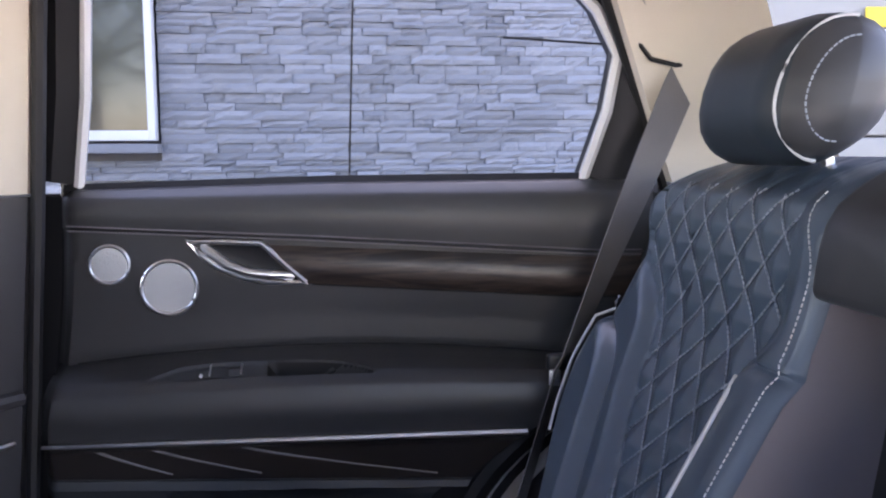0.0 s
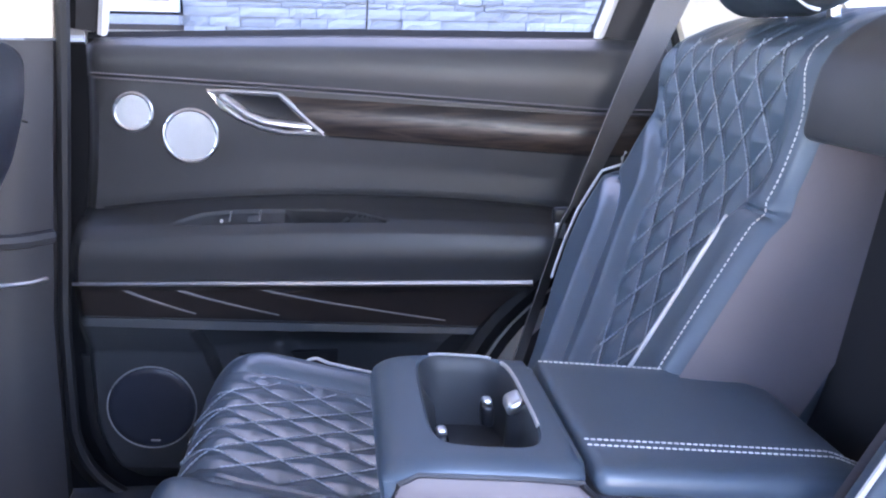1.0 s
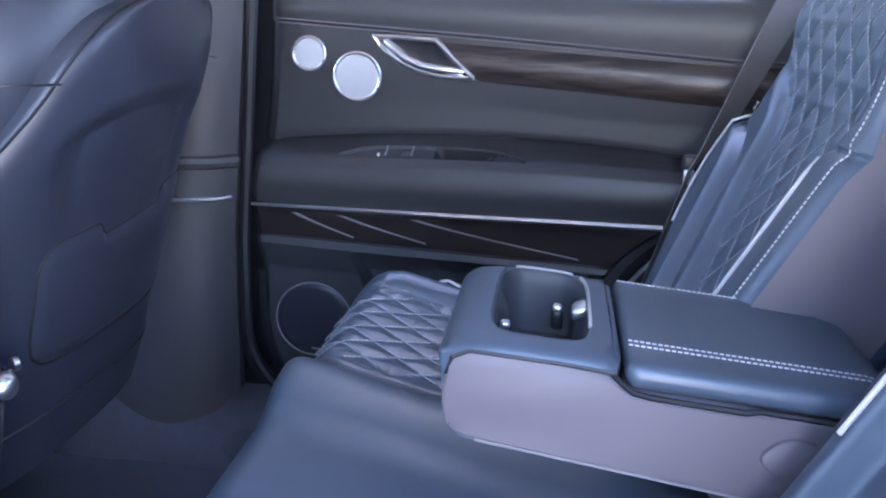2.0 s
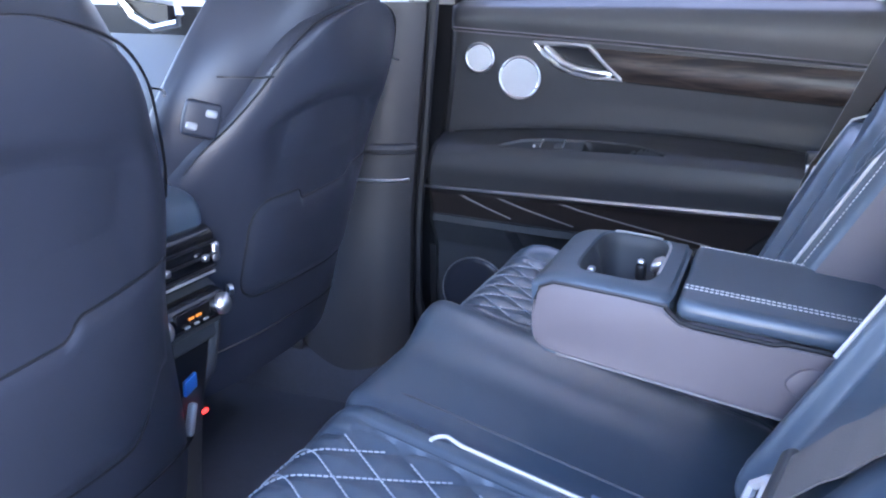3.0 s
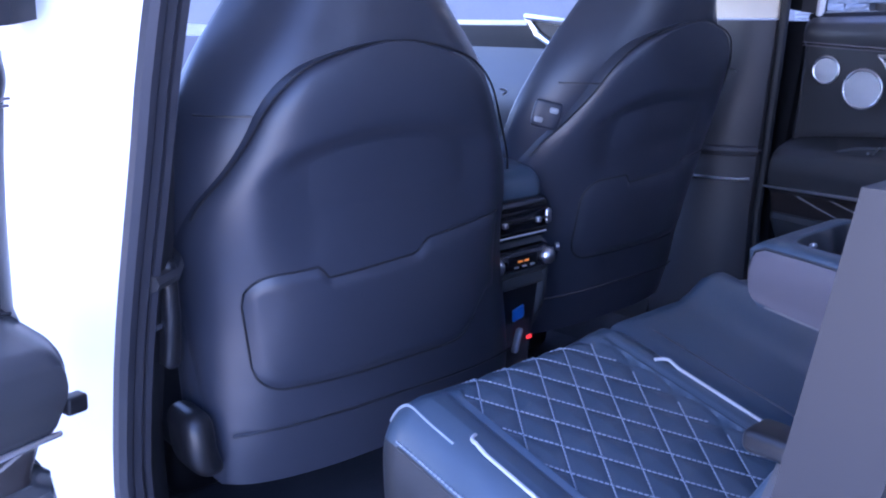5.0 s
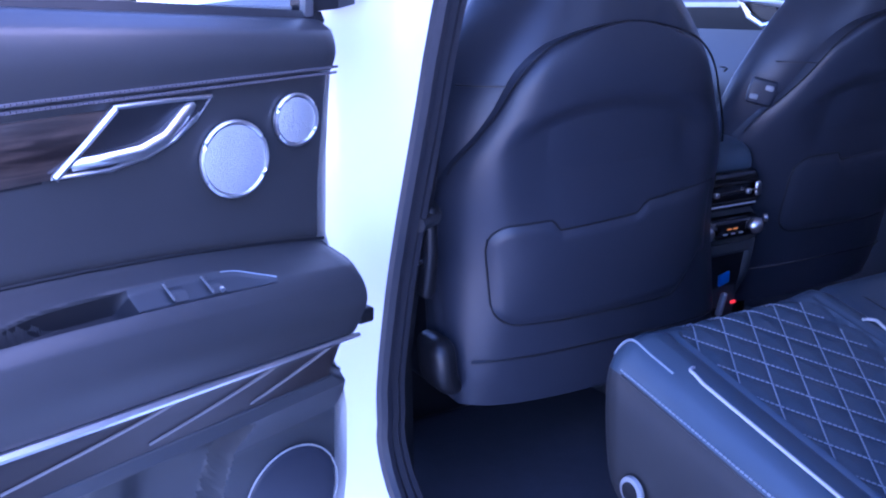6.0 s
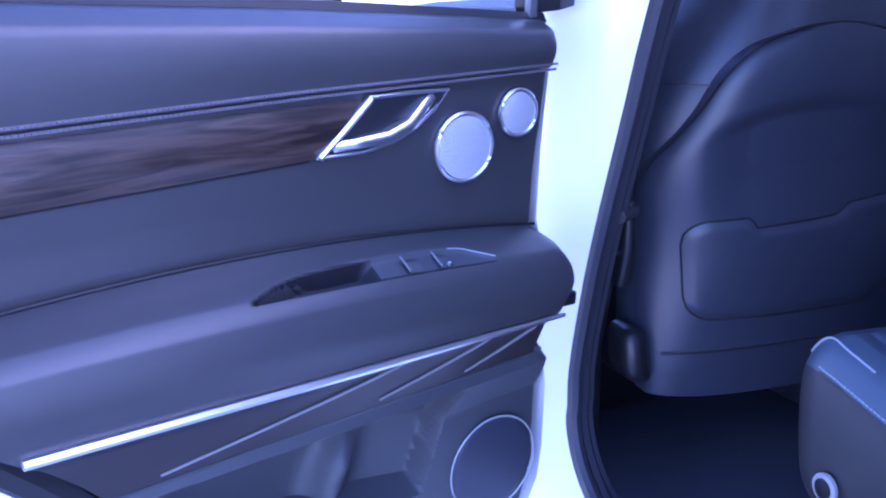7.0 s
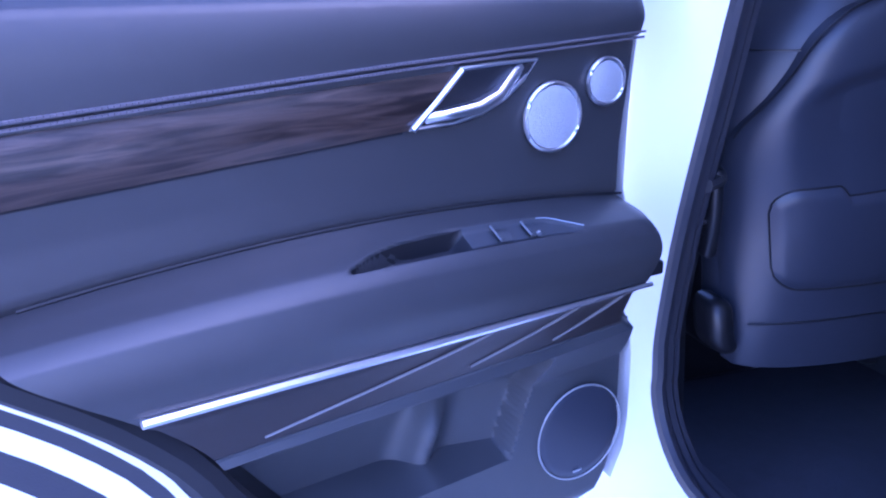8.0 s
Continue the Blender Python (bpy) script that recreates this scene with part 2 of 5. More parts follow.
def stone_mesh(rng):
    """One rough ledge stone, 1 x 1 m, about 12 cm deep."""
    bm = bmesh.new()
    cols, rows = 4, 2
    grid = [[bm.verts.new((i / cols - 0.5, -0.055 + rng.uniform(-0.12, 0.12) * 0.05 + (0.010 if i in (0, cols) or j in (0, rows) else 0.0), j / rows - 0.5)) for j in range(rows + 1)] for i in range(cols + 1)]
    for i in range(cols):
        for j in range(rows):
            bm.faces.new((grid[i][j], grid[i + 1][j], grid[i + 1][j + 1], grid[i][j + 1]))
    lo0, hi0, lo1, hi1 = [bm.verts.new((x, 0.06, z)) for x in (-0.5, 0.5) for z in (-0.5, 0.5)]
    bm.faces.new([grid[0][j] for j in range(rows + 1)] + [hi0, lo0])
    bm.faces.new([grid[cols][j] for j in range(rows, -1, -1)] + [lo1, hi1])
    bm.faces.new([grid[i][0] for i in range(cols, -1, -1)] + [lo0, lo1])
    bm.faces.new([grid[i][rows] for i in range(cols + 1)] + [hi1, hi0])
    bmesh.ops.recalc_face_normals(bm, faces=bm.faces)
    data = bpy.data.meshes.new("stone")
    bm.to_mesh(data)
    bm.free()
    data.materials.append(STONE)
    return data


def build_window(x0, x1, z0, z1):
    """A white framed window in the house wall."""
    y = WALL_Y - 0.10
    w = tagged(new("window_house"), "white framed house window with a stone sill", "window", kind="structure")
    for name, c, size in (("window_frame", (x0 + 0.022, y, (z0 + z1) / 2), (0.044, 0.10, z1 - z0)), ("window_frame", (x1 - 0.022, y, (z0 + z1) / 2), (0.044, 0.10, z1 - z0)),
                          ("window_frame", ((x0 + x1) / 2, y, z0 + 0.03), (x1 - x0, 0.098, 0.06)), ("window_frame", ((x0 + x1) / 2, y, z1 - 0.03), (x1 - x0, 0.098, 0.06)),
                          ("window_sill", ((x0 + x1) / 2, y - 0.015, z0 - 0.045), (x1 - x0 + 0.03, 0.16, 0.055))):
        part(name, rbox(c, size, 0.006, (1, 1, 1)), WHITE if name == "window_frame" else STONE, w)
    part("pane", rbox(((x0 + x1) / 2, y + 0.02, (z0 + z1) / 2), (x1 - x0 - 0.1, 0.008, z1 - z0 - 0.1), 0.0), MIRROR_GLASS, w, "window glass reflecting trees")
    part("reveal", rbox(((x0 + x1) / 2, y + 0.08, (z0 + z1) / 2), (x1 - x0, 0.05, z1 - z0), 0.0), BLACK_PLASTIC, w)
    return w


build_window(*WINDOW)


GARAGE = material("garage_paint", (0.30, 0.285, 0.25), 0.6, vary=0.05)
garage = tagged(new("garage_door"), "beige sectional garage door in the house wall", "garage door", kind="structure")
for i in range(4):
    part("panel", rbox((4.6, WALL_Y + 0.01, 0.28 + 0.53 * i), (3.4, 0.05, 0.515), 0.012, (2, 1, 2)), GARAGE, garage)
part("lintel", rbox((4.6, WALL_Y - 0.02, 2.28), (3.7, 0.14, 0.22), 0.01, (1, 1, 1)), GARAGE, garage)
for x in (2.86, 6.34):
    part("jamb", rbox((x, WALL_Y - 0.02, 1.08), (0.12, 0.12, 2.16), 0.01, (1, 1, 1)), GARAGE, garage)
sign = thing("notice", "yellow notice with a white lower field on the garage door", "sign")
part("notice_board", rbox((4.42, WALL_Y - 0.045, 1.86), (0.42, 0.02, 0.13), 0.008, (1, 1, 1)), material("yellow", (0.80, 0.58, 0.04), 0.5), sign)
part("lower_field", rbox((4.36, WALL_Y - 0.045, 1.73), (0.30, 0.02, 0.10), 0.008, (1, 1, 1)), PAINT, sign, "white lower field")


def broadleaf(x, y, height, seed):
    """A tree: a tapered trunk, limbs and a crown of many small leaf clumps."""
    rng = random.Random(seed)
    tree = thing("tree", "leafy tree with yellow-green leaves beyond the driveway", "tree", "trees")
    trunk = bmesh.new()
    tube([(x, y, 0), (x + 0.05, y, height * 0.25), (x - 0.08, y + 0.05, height * 0.55), (x, y, height * 0.85)], [0.22, 0.17, 0.11, 0.04], 10, trunk)
    tips = []
    for i in range(14):
        a, z = rng.uniform(0, 6.28), height * rng.uniform(0.25, 0.8)
        reach = height * rng.uniform(0.18, 0.34)
        tip = Vector((x + math.cos(a) * reach, y + math.sin(a) * reach, z + height * 0.14))
        tube([(x, y, z), Vector((x, y, z)).lerp(tip, 0.5) + Vector((0, 0, 0.1)), tip], [0.07, 0.045, 0.015], 6, trunk)
        tips += [tip, Vector((x, y, z)).lerp(tip, 0.6)]
    part("trunk", trunk, BARK, tree)
    verts, faces = [], []
    for c in tips:
        for _ in range(170):
            p = c + Vector([rng.gauss(0, height * 0.075) for _ in range(3)])
            u = Vector([rng.uniform(-1, 1) for _ in range(3)]).normalized()
            v = u.orthogonal().normalized()
            k, n = rng.uniform(0.05, 0.10), len(verts)
            verts += [p - u * k, p + v * k * 0.5, p + u * k, p - v * k * 0.5]
            faces.append((n, n + 1, n + 2, n + 3))
    data = bpy.data.meshes.new("crown")
    data.from_pydata(verts, [], faces)
    data.materials.append(LEAF)
    crown = new("crown", data)
    crown.parent = tree


for i, (x, y, h) in enumerate(((-7.0, -13.0, 7.5), (-3.2, -16.0, 8.5), (-11.5, -15.0, 8.0), (1.5, -19.0, 8.0), (-9.2, -12.0, 8.0), (-5.0, -12.6, 8.2))):
    broadleaf(x, y, h, i + 3)


# ---- the car's body ----
YC = 0.02  # the car's middle


def resample(points, step):
    """Points at even steps along a line, with the way it runs there."""
    pts = [Vector(p) for p in points]
    out, left = [], 0.0
    for a, b in zip(pts, pts[1:]):
        d = (b - a).length
        while left < d:
            out.append((a.lerp(b, left / d), (b - a).normalized()))
            left += step
        left -= d
    return out


def dashes(lines, pitch=0.0055, length=0.0040, r=0.00065, bm=None):
    """Stitches along lines, as short threads."""
    bm = bm or bmesh.new()
    for points in lines:
        for p, d in resample(points, pitch):
            side = d.cross(Vector((0.31, 0.2, 0.93))).normalized()
            up = side.cross(d)
            a, b = p - d * length / 2, p + d * length / 2
            ends = [[bm.verts.new(q + r * (x * side + y * up)) for x, y in ((1, 1), (-1, 1), (-1, -1), (1, -1))] for q in (a, b)]
            for k in range(4):
                bm.faces.new((ends[0][k], ends[0][(k + 1) % 4], ends[1][(k + 1) % 4], ends[1][k]))
            bm.faces.new(ends[0][::-1])
            bm.faces.new(ends[1])
    return bm


car = thing("car_body", "white car body, black carpet, beige roof lining", "car")


def lid(fn, us, vs, thick, name, mat, label=""):
    return part(name, sheet(fn, us, vs, thick), mat, car, label)


lid(lambda u, v: Vector((u, v, 0.235 + 0.010 * noise.noise(Vector((u * 7, v * 7, 0))))), frange(-1.2, 1.0, 40), frange(-0.69, 0.69, 28), (0, 0, -0.03), "floor_carpet", CARPET, "black floor carpet")


def roof_z(u, v):
    return 1.40 - 0.10 * ((u - 0.3) / 1.4) ** 2 - 0.09 * (v / 0.60) ** 2


lid(lambda u, v: Vector((u, v, roof_z(u, v))), frange(-0.60, 1.25, 12), frange(-0.57, 0.57, 12), (0, 0, 0.04), "headliner", BEIGE, "beige roof lining")
lid(lambda u, v: Vector((u, v * 1.09, roof_z(u, v) + 0.045)), frange(-0.66, 1.32, 12), frange(-0.57, 0.57, 12), (0, 0, 0.01), "roof", PAINT, "white roof")


def pillar_x(z, s=1):
    """Rear edge of the middle pillar at a height."""
    return 0.246 + 0.09 * max(0.0, z - 0.60) if s > 0 else 0.254 + 0.27 * max(0.0, z - 0.50)


def pillar_y(z, s=1):
    return (0.675 if s > 0 else 0.662) - 0.02 * smooth(0.6, 1.0, z) - 0.10 * max(0.0, z - 0.95)


def opening(s):
    """The line of the rear door's opening, from its top down the pillar, along the sill and up the wheel arch."""
    path = [Vector((pillar_x(z, s), s * pillar_y(z, s), z)) for z in frange(1.32, 0.44, 18)]
    x0 = pillar_x(0.44, s)
    side_y = 0.678 if s > 0 else 0.665
    path += [Vector((x0 + 0.13 * (1 - math.cos(a)), s * side_y, 0.44 - 0.13 * math.sin(a))) for a in frange(0.15, math.pi / 2, 8)]
    path += [Vector((x, s * side_y, 0.31)) for x in frange(x0 + 0.17, 0.60, 5)]
    path += [Vector((0.60 + 0.50 * math.sin(a), s * 0.675, 0.31 + 0.44 * (1 - math.cos(a)))) for a in frange(0.12, math.pi / 2, 12)]
    path += [Vector((1.10, s * 0.665, 0.85)), Vector((1.085, s * 0.645, 0.98)), Vector((1.035, s * 0.615, 1.10)), Vector((0.98, s * 0.585, 1.22)), Vector((0.86, s * 0.565, 1.31))]
    return path


def ribbon(path, across, thick, name, mat, label=""):
    """A band along path; across: for each place the vector from its one edge to the other."""
    bm = bmesh.new()
    n = len(path)
    rows = []
    for i, p in enumerate(path):
        a = across(i / (n - 1), p)
        rows.append([bm.verts.new(p + a * k + Vector(thick) * t) for k, t in ((0, 0), (0.5, 0), (1, 0), (1, 1), (0, 1))])
    for one, two in zip(rows, rows[1:]):
        for k in range(5):
            bm.faces.new((one[k], one[(k + 1) % 5], two[(k + 1) % 5], two[k]))
    bm.faces.new(rows[0][::-1])
    bm.faces.new(rows[-1])
    return part(name, bm, mat, car, label)


def body_side(s):
    path = opening(s)
    part("door_seal", tube(path, 0.011 if s < 0 else 0.009, 8), SEAL if s < 0 else RUBBER_AND_SHADE, car, "black rubber door seal")
    inner = [p + Vector((0, -s * 0.018, 0)) + (Vector((-0.010, 0, 0)) if p.x < 0.5 else Vector((0.006, 0, 0))) for p in path]
    if s < 0:
        part("seal_lip", tube(inner, 0.009, 6), SEAL, car)
        part("seal_lip", tube([p + Vector((-0.008 if p.x < 0.5 else 0.004, 0.016, -0.004)) for p in inner], 0.007, 6), SEAL, car)
    # painted flange outside the seal: pillar face, sill and wheel arch
    mid = Vector((0.66, 0, 0.80))

    def outward(k, p):
        away = Vector((p.x - mid.x, 0, p.z - mid.z)).normalized()
        return away * (0.085 if p.x < 0.5 else 0.06) + Vector((0, s * 0.105, 0))

    # on the closed side the white paint is blacked to imitate shade
    ribbon([p + Vector((-0.004 if p.x < 0.5 else 0.004, s * 0.010, -0.003)) for p in path], outward, (0, 0, -0.012), "door_frame", PAINT if s < 0 else RUBBER_AND_SHADE, "white painted door opening" if s < 0 else "painted door opening, blacked for the shade of the shut line")

    # inner trim of the pillar: dark below, beige above
    def trim(z, k):
        x = pillar_x(z, s) - 0.010 - 0.28 * k
        return Vector((x, s * (pillar_y(z, s) - 0.002 - 0.018 * smooth(0.0, 0.08, k) - (0.045 if s > 0 else 0.070) * math.sin(math.pi * min(1.0, 0.1 + k)) * (0.35 + 0.65 * smooth(1.05, 0.72, z))), z))

    start = 0.45 if s < 0 else 0.0
    part("pillar_trim", sheet(trim, frange(0.25, 0.72, 8), frange(start, 1, 10), (0, s * 0.02, 0)), PILLAR, car, "dark grey lower pillar trim")
    part("pillar_trim", sheet(trim, frange(0.724, 0.975, 6), frange(start, 1, 10), (0, s * 0.02, 0)), PILLAR, car, "dark grey pillar trim")
    part("pillar_trim", sheet(trim, frange(0.978, 1.34, 8), frange(0, 1, 10), (0, s * 0.02, 0)), BEIGE, car, "beige upper pillar trim")
    # seal band carried on in black over trim that lies in shade
    if s < 0:
        part("seal_band", sheet(trim, frange(0.25, 0.975, 20), frange(0, 0.448, 8), (0, s * 0.02, 0)), RUBBER_AND_SHADE, car, "black seal band, widened for the shade on the pillar")
    part("chrome_strip", tube([trim(0.664, k) + Vector((0, -s * 0.003, 0)) for k in frange(0.02, 0.5, 10)], 0.003, 6), CHROME, car, "slim chrome strip")
    part("pillar_ledge", tube([trim(0.722, k) + Vector((0, -s * 0.004, 0)) for k in frange(0.0, 0.9, 10)], 0.010, 8), PILLAR, car)
    # rear pillar and shoulder behind the door
    def rear_trim(z, k):
        x = 1.075 - 0.42 * max(0.0, z - 0.98) + 0.006 + (0.125 + 0.06 * smooth(1.10, 0.98, z)) * k
        return Vector((x, s * (0.605 - 0.12 * k * k - 0.22 * max(0.0, z - 1.0)), z))
    part("rear_pillar_trim", sheet(rear_trim, frange(0.985, 1.33, 8), frange(0, 1, 8), (0, s * 0.02, 0)), BEIGE, car, "beige rear pillar trim")
    part("rear_pillar_trim", sheet(lambda z, k: rear_trim(max(z, 0.985), k) * 1.0 + Vector((0.02 * (0.985 - z), 0, z - max(z, 0.985))), frange(0.45, 0.98, 6), frange(0, 1, 6), (0, s * 0.02, 0)), PLASTIC, car, "dark lower rear trim")
    quarter = part("quarter_window", sheet(lambda x, k: Vector((x - 0.30 * k, s * (0.60 - 0.07 * k), 1.00 + 0.30 * k)), frange(1.22, 1.60, 4), frange(0, 1, 4)), GLASS, car, "tinted quarter glass")
    quarter.visible_shadow = False
    # front door and the body ahead of it
    def front_panel(x, z):
        return Vector((x, s * ((0.655 if s > 0 else 0.70) - 0.03 * math.cos((z - 0.74) * 14) * smooth(0.95, 0.9, z) + 0.03 * (0.97 - z) * 0), z))
    front_door = part("front_door_trim", sheet(front_panel, frange(-1.15, 0.02, 12), frange(0.30, 0.96, 24), (0, s * 0.05, 0)), LEATHER_TRIM, car, "dark front door trim")
    if s > 0:
        grip = [(-0.372, 0.981), (-0.236, 0.968), (-0.228, 0.945), (-0.233, 0.930), (-0.290, 0.919), (-0.336, 0.942)]
        dish_ob = part("front_handle_dish", sheet(lambda u, k: Vector((-0.355 + 0.115 * u, 0.613, 0.974 - 0.05 * k * (0.35 + 0.65 * u))), frange(0, 1, 4), frange(0, 1, 4), (0, 0.02, 0)), BLACK_PLASTIC, car, "dark front handle recess")
        part("front_handle", tube([(x + 0.02, 0.607, z) for x, z in grip], 0.008, 8, closed=True), CHROME, dish_ob, "chrome front door handle surround")
        part("front_switches", rbox((-0.42, 0.66, 0.79), (0.12, 0.05, 0.03), 0.008, (2, 1, 1)), GLOSS_BLACK, car)
    part("front_door_skin", sheet(lambda x, z: Vector((x, s * 0.80, z)), frange(-1.3, 0.16, 8), frange(0.28, 0.97, 6), (0, s * -0.02, 0)), PAINT, car)
    part("front_pillar", tube([(-0.50, s * 0.55, 1.32), (-0.95, s * 0.64, 1.10), (-1.35, s * 0.68, 0.93)], 0.035, 8), BEIGE, car)
    part("cant_rail", tube([(x, s * (0.60 - 0.03 * ((x - 0.3) / 1.0) ** 2), 1.345 - 0.10 * ((x - 0.3) / 1.2) ** 2) for x in frange(-0.60, 1.10, 14)], 0.030, 8), BEIGE, car, "beige roof rail trim")
    # the closed side's white sill is coloured black as if in shade
    sill = sheet(lambda u, k: Vector((u, s * (0.70 + 0.12 * k), 0.285 - 0.06 * k * k)), frange(-1.3, 0.75, 10), frange(0, 1, 4), (0, 0, -0.06))
    part("sill", sill, PAINT if s < 0 else RUBBER_AND_SHADE, car, "white painted door sill" if s < 0 else "painted door sill, blacked for the shade under the shut door")
    part("scuff_trim", rbox((0.44, s * 0.625, 0.255), (0.44, 0.09, 0.07), 0.03, (6, 3, 2)), CARPET, car, "black carpeted sill edge")
    # quarter of the body behind the door
    part("rear_quarter", sheet(lambda u, z: Vector((u, s * (0.82 - 0.05 * (z - 0.6) ** 2), z)), frange(1.16, 2.3, 8), frange(0.45, 0.96, 8), (0, -s * 0.02, 0)), PAINT, car, "white rear quarter panel")


for side in (-1, 1):
    body_side(side)
# added black sheet, keeps bright ground from showing through the corner gap
lid(lambda u, v: Vector((u, 0.742, v)), frange(0.10, 0.62, 4), frange(0.20, 0.52, 4), (0, 0.01, 0), "corner_cover", RUBBER_AND_SHADE, "black filler sheet added to close a gap behind the door")
lid(lambda u, v: Vector((u, v, 1.0 + 0.01 * math.sin(v * 5))), frange(1.16, 1.62, 6), frange(-0.60, 0.60, 8), (0, 0, -0.03), "parcel_shelf", BLACK_PLASTIC, "black parcel shelf")
lid(lambda u, v: Vector((1.22 + 0.42 * u, v * (1 + 0.15 * u), 1.33 - 0.32 * u - 0.02 * u * u)), [0, 0.12], frange(-0.55, 0.55, 6), (0, 0, 0.03), "rear_header", BEIGE)
lid(lambda u, v: Vector((0.98 + 0.10 * u, v, 0.42 + 0.60 * u)), frange(-0.36, 0.88, 4), frange(-0.74, 0.74, 4), (0.03, 0, 0), "rear_bulkhead", BLACK_PLASTIC)
lid(lambda u, v: Vector((u, v, 0.96 - 0.03 * (u - 1.6))), frange(1.62, 2.4, 4), frange(-0.78, 0.78, 6), (0, 0, -0.03), "boot_lid", PAINT)
lid(lambda u, v: Vector((u, v, 0.97 - 0.10 * ((u + 1.4) / 1.2) ** 2 - 0.08 * (v / 0.8) ** 2)), frange(-2.6, -1.38, 6), frange(-0.80, 0.80, 8), (0, 0, -0.03), "bonnet", PAINT)
lid(lambda u, v: Vector((-1.10 - 0.25 * u + 0.12 * (1 - u) ** 2, v, 0.62 + 0.31 * u ** 0.6)), frange(0, 1, 8), frange(-0.67, 0.67, 10), (-0.03, 0, -0.05), "dashboard", LEATHER_TRIM, "dark padded dashboard")

lid(lambda u, v: Vector((-1.24 - 0.1 * u, v, 0.20 + 0.72 * u)), frange(0, 1, 4), frange(-0.70, 0.70, 6), (-0.02, 0, 0), "firewall", CARPET, "black carpeted footwell wall")
for side in (-1, 1):
    lid(lambda u, k: Vector((u, side * (0.688 - 0.11 * k), (0.335 if side > 0 else 0.300) - (0.097 if side > 0 else 0.062) * k ** 1.6 + 0.012 * math.sin(math.pi * k))), frange(-1.20, 0.80, 40), frange(0, 1, 6), (0, 0, -0.04), "sill_trim", CARPET, "dark carpeted inner sill")

for name, fn in (("windscreen", lambda u, k: Vector((-0.62 - 0.80 * k, u * (0.56 + 0.12 * k), 1.33 - 0.42 * k + 0.03 * math.sin(math.pi * k)))),
                 ("front_window", lambda u, k: Vector((-0.50 - 0.30 * k + (0.32 + 0.15 * k) * (u + 1), 0.60 + 0.09 * k, 1.33 - 0.37 * k))),
                 ("front_window", lambda u, k: Vector((-0.50 - 0.30 * k + (0.32 + 0.15 * k) * (u + 1), -0.60 - 0.09 * k, 1.33 - 0.37 * k))),
                 ("rear_window", lambda u, k: Vector((1.27 + 0.38 * k, u * (0.52 + 0.08 * k), 1.305 - 0.29 * k + 0.02 * math.sin(math.pi * k))))):
    glazing = lid(fn, frange(-1, 1, 8), frange(0, 1, 6), None, name, CLEAR_GLASS if name != "rear_window" else GLASS, "clear car glass" if name != "rear_window" else "tinted rear window")
    glazing.visible_shadow = False

# ---- rear seat ----
rear_bench = thing("rear_seat", "dark navy leather rear bench with diamond quilting and white piping", "car seat")


def quilt(u, v, pu, pv):
    """0 on a stitched line, 1 in the middle of a diamond."""
    a, b = u / pu + v / pv, u / pu - v / pv
    return min(abs(a - round(a)), abs(b - round(b))) * 2


def puff(q):
    return min(1.0, q * 1.08) ** 0.62 - 1.0


def quilt_lines(inside, place, pu, pv, u_range, v_range):
    """The stitched lines of a quilt, cut to where inside(u, v) holds."""
    found = []
    for sign in (1, -1):
        n0 = int(min(u_range) / pu - max(abs(v) for v in v_range) / pv) - 2
        n1 = int(max(u_range) / pu + max(abs(v) for v in v_range) / pv) + 2
        for n in range(n0, n1):
            run = []
            for v in frange(*v_range, 140):
                u = (n - sign * v / pv) * pu
                if u_range[0] <= u <= u_range[1] and inside(u, v):
                    run.append(place(u, v))
                else:
                    if len(run) > 9:
                        found.append(run)
                    run = []
            if len(run) > 9:
                found.append(run)
    return found


PU, PV = 0.064, 0.0475      # lattice of the cushions
BU, BV = 0.0620, 0.0515     # lattice of the backrests
CUSHION_W, BACK_W = 0.327, 0.292


def cushion_quilted(x, w):
    return 0.476 < x < 0.90 and 0.175 + 0.02 * smooth(0.54, 0.49, x) < w < 0.415 - 0.03 * smooth(0.54, 0.48, x)


def cushion_z(x, w, s=-1):
    """Height of a rear cushion x along the car, w from its middle."""
    z = 0.594 - 0.26 * (x - 0.55) - 0.012 * smooth(0.53, 0.465, x) ** 2
    if cushion_quilted(x, w):
        z += 0.0050 * puff(quilt(x - 0.505, w - CUSHION_W, PU, PV)) * smooth(0.470, 0.485, x)
    z += (0.006 if s < 0 else 0.022) * math.exp(-(((w - 0.452) / 0.030) ** 2)) * smooth(0.47, 0.55, x) + 0.005 * math.exp(-(((w - 0.155) / 0.025) ** 2))
    for g, deep in ((0.168, 0.004), (0.423, 0.006), (0.470, 0.005)):
        z -= deep * math.exp(-(((w - g) / 0.004) ** 2)) * smooth(0.50, 0.54, x)
    return z


def back_plane(z):
    return 0.952 + 0.56 * (z - 0.841) if z < 0.85 else curve([(0.80, 0.929), (0.85, 0.957), (0.88, 0.967), (0.92, 0.973), (0.96, 0.979), (0.98, 0.987), (1.0, 1.010), (1.02, 1.045)], z)


def back_outer(z):
    """Outer edge of a rear backrest: a wide bolster below, a narrower quilted pad above it."""
    return curve([(0.58, 0.330), (0.646, 0.372), (0.675, 0.402), (0.72, 0.452), (0.76, 0.480), (0.79, 0.492), (0.83, 0.490), (0.853, 0.484), (0.89, 0.476), (0.915, 0.470), (0.963, 0.484), (0.985, 0.468), (1.02, 0.415)], z)


def quilt_edge(z):
    """Where the quilted field of a backrest meets its outer bolster."""
    return min(back_outer(z) - 0.026, curve([(0.60, 0.235), (0.668, 0.272), (0.70, 0.287), (0.725, 0.303), (0.752, 0.322), (0.785, 0.346), (0.835, 0.372), (0.866, 0.402), (0.89, 0.430), (0.91, 0.450)], z))


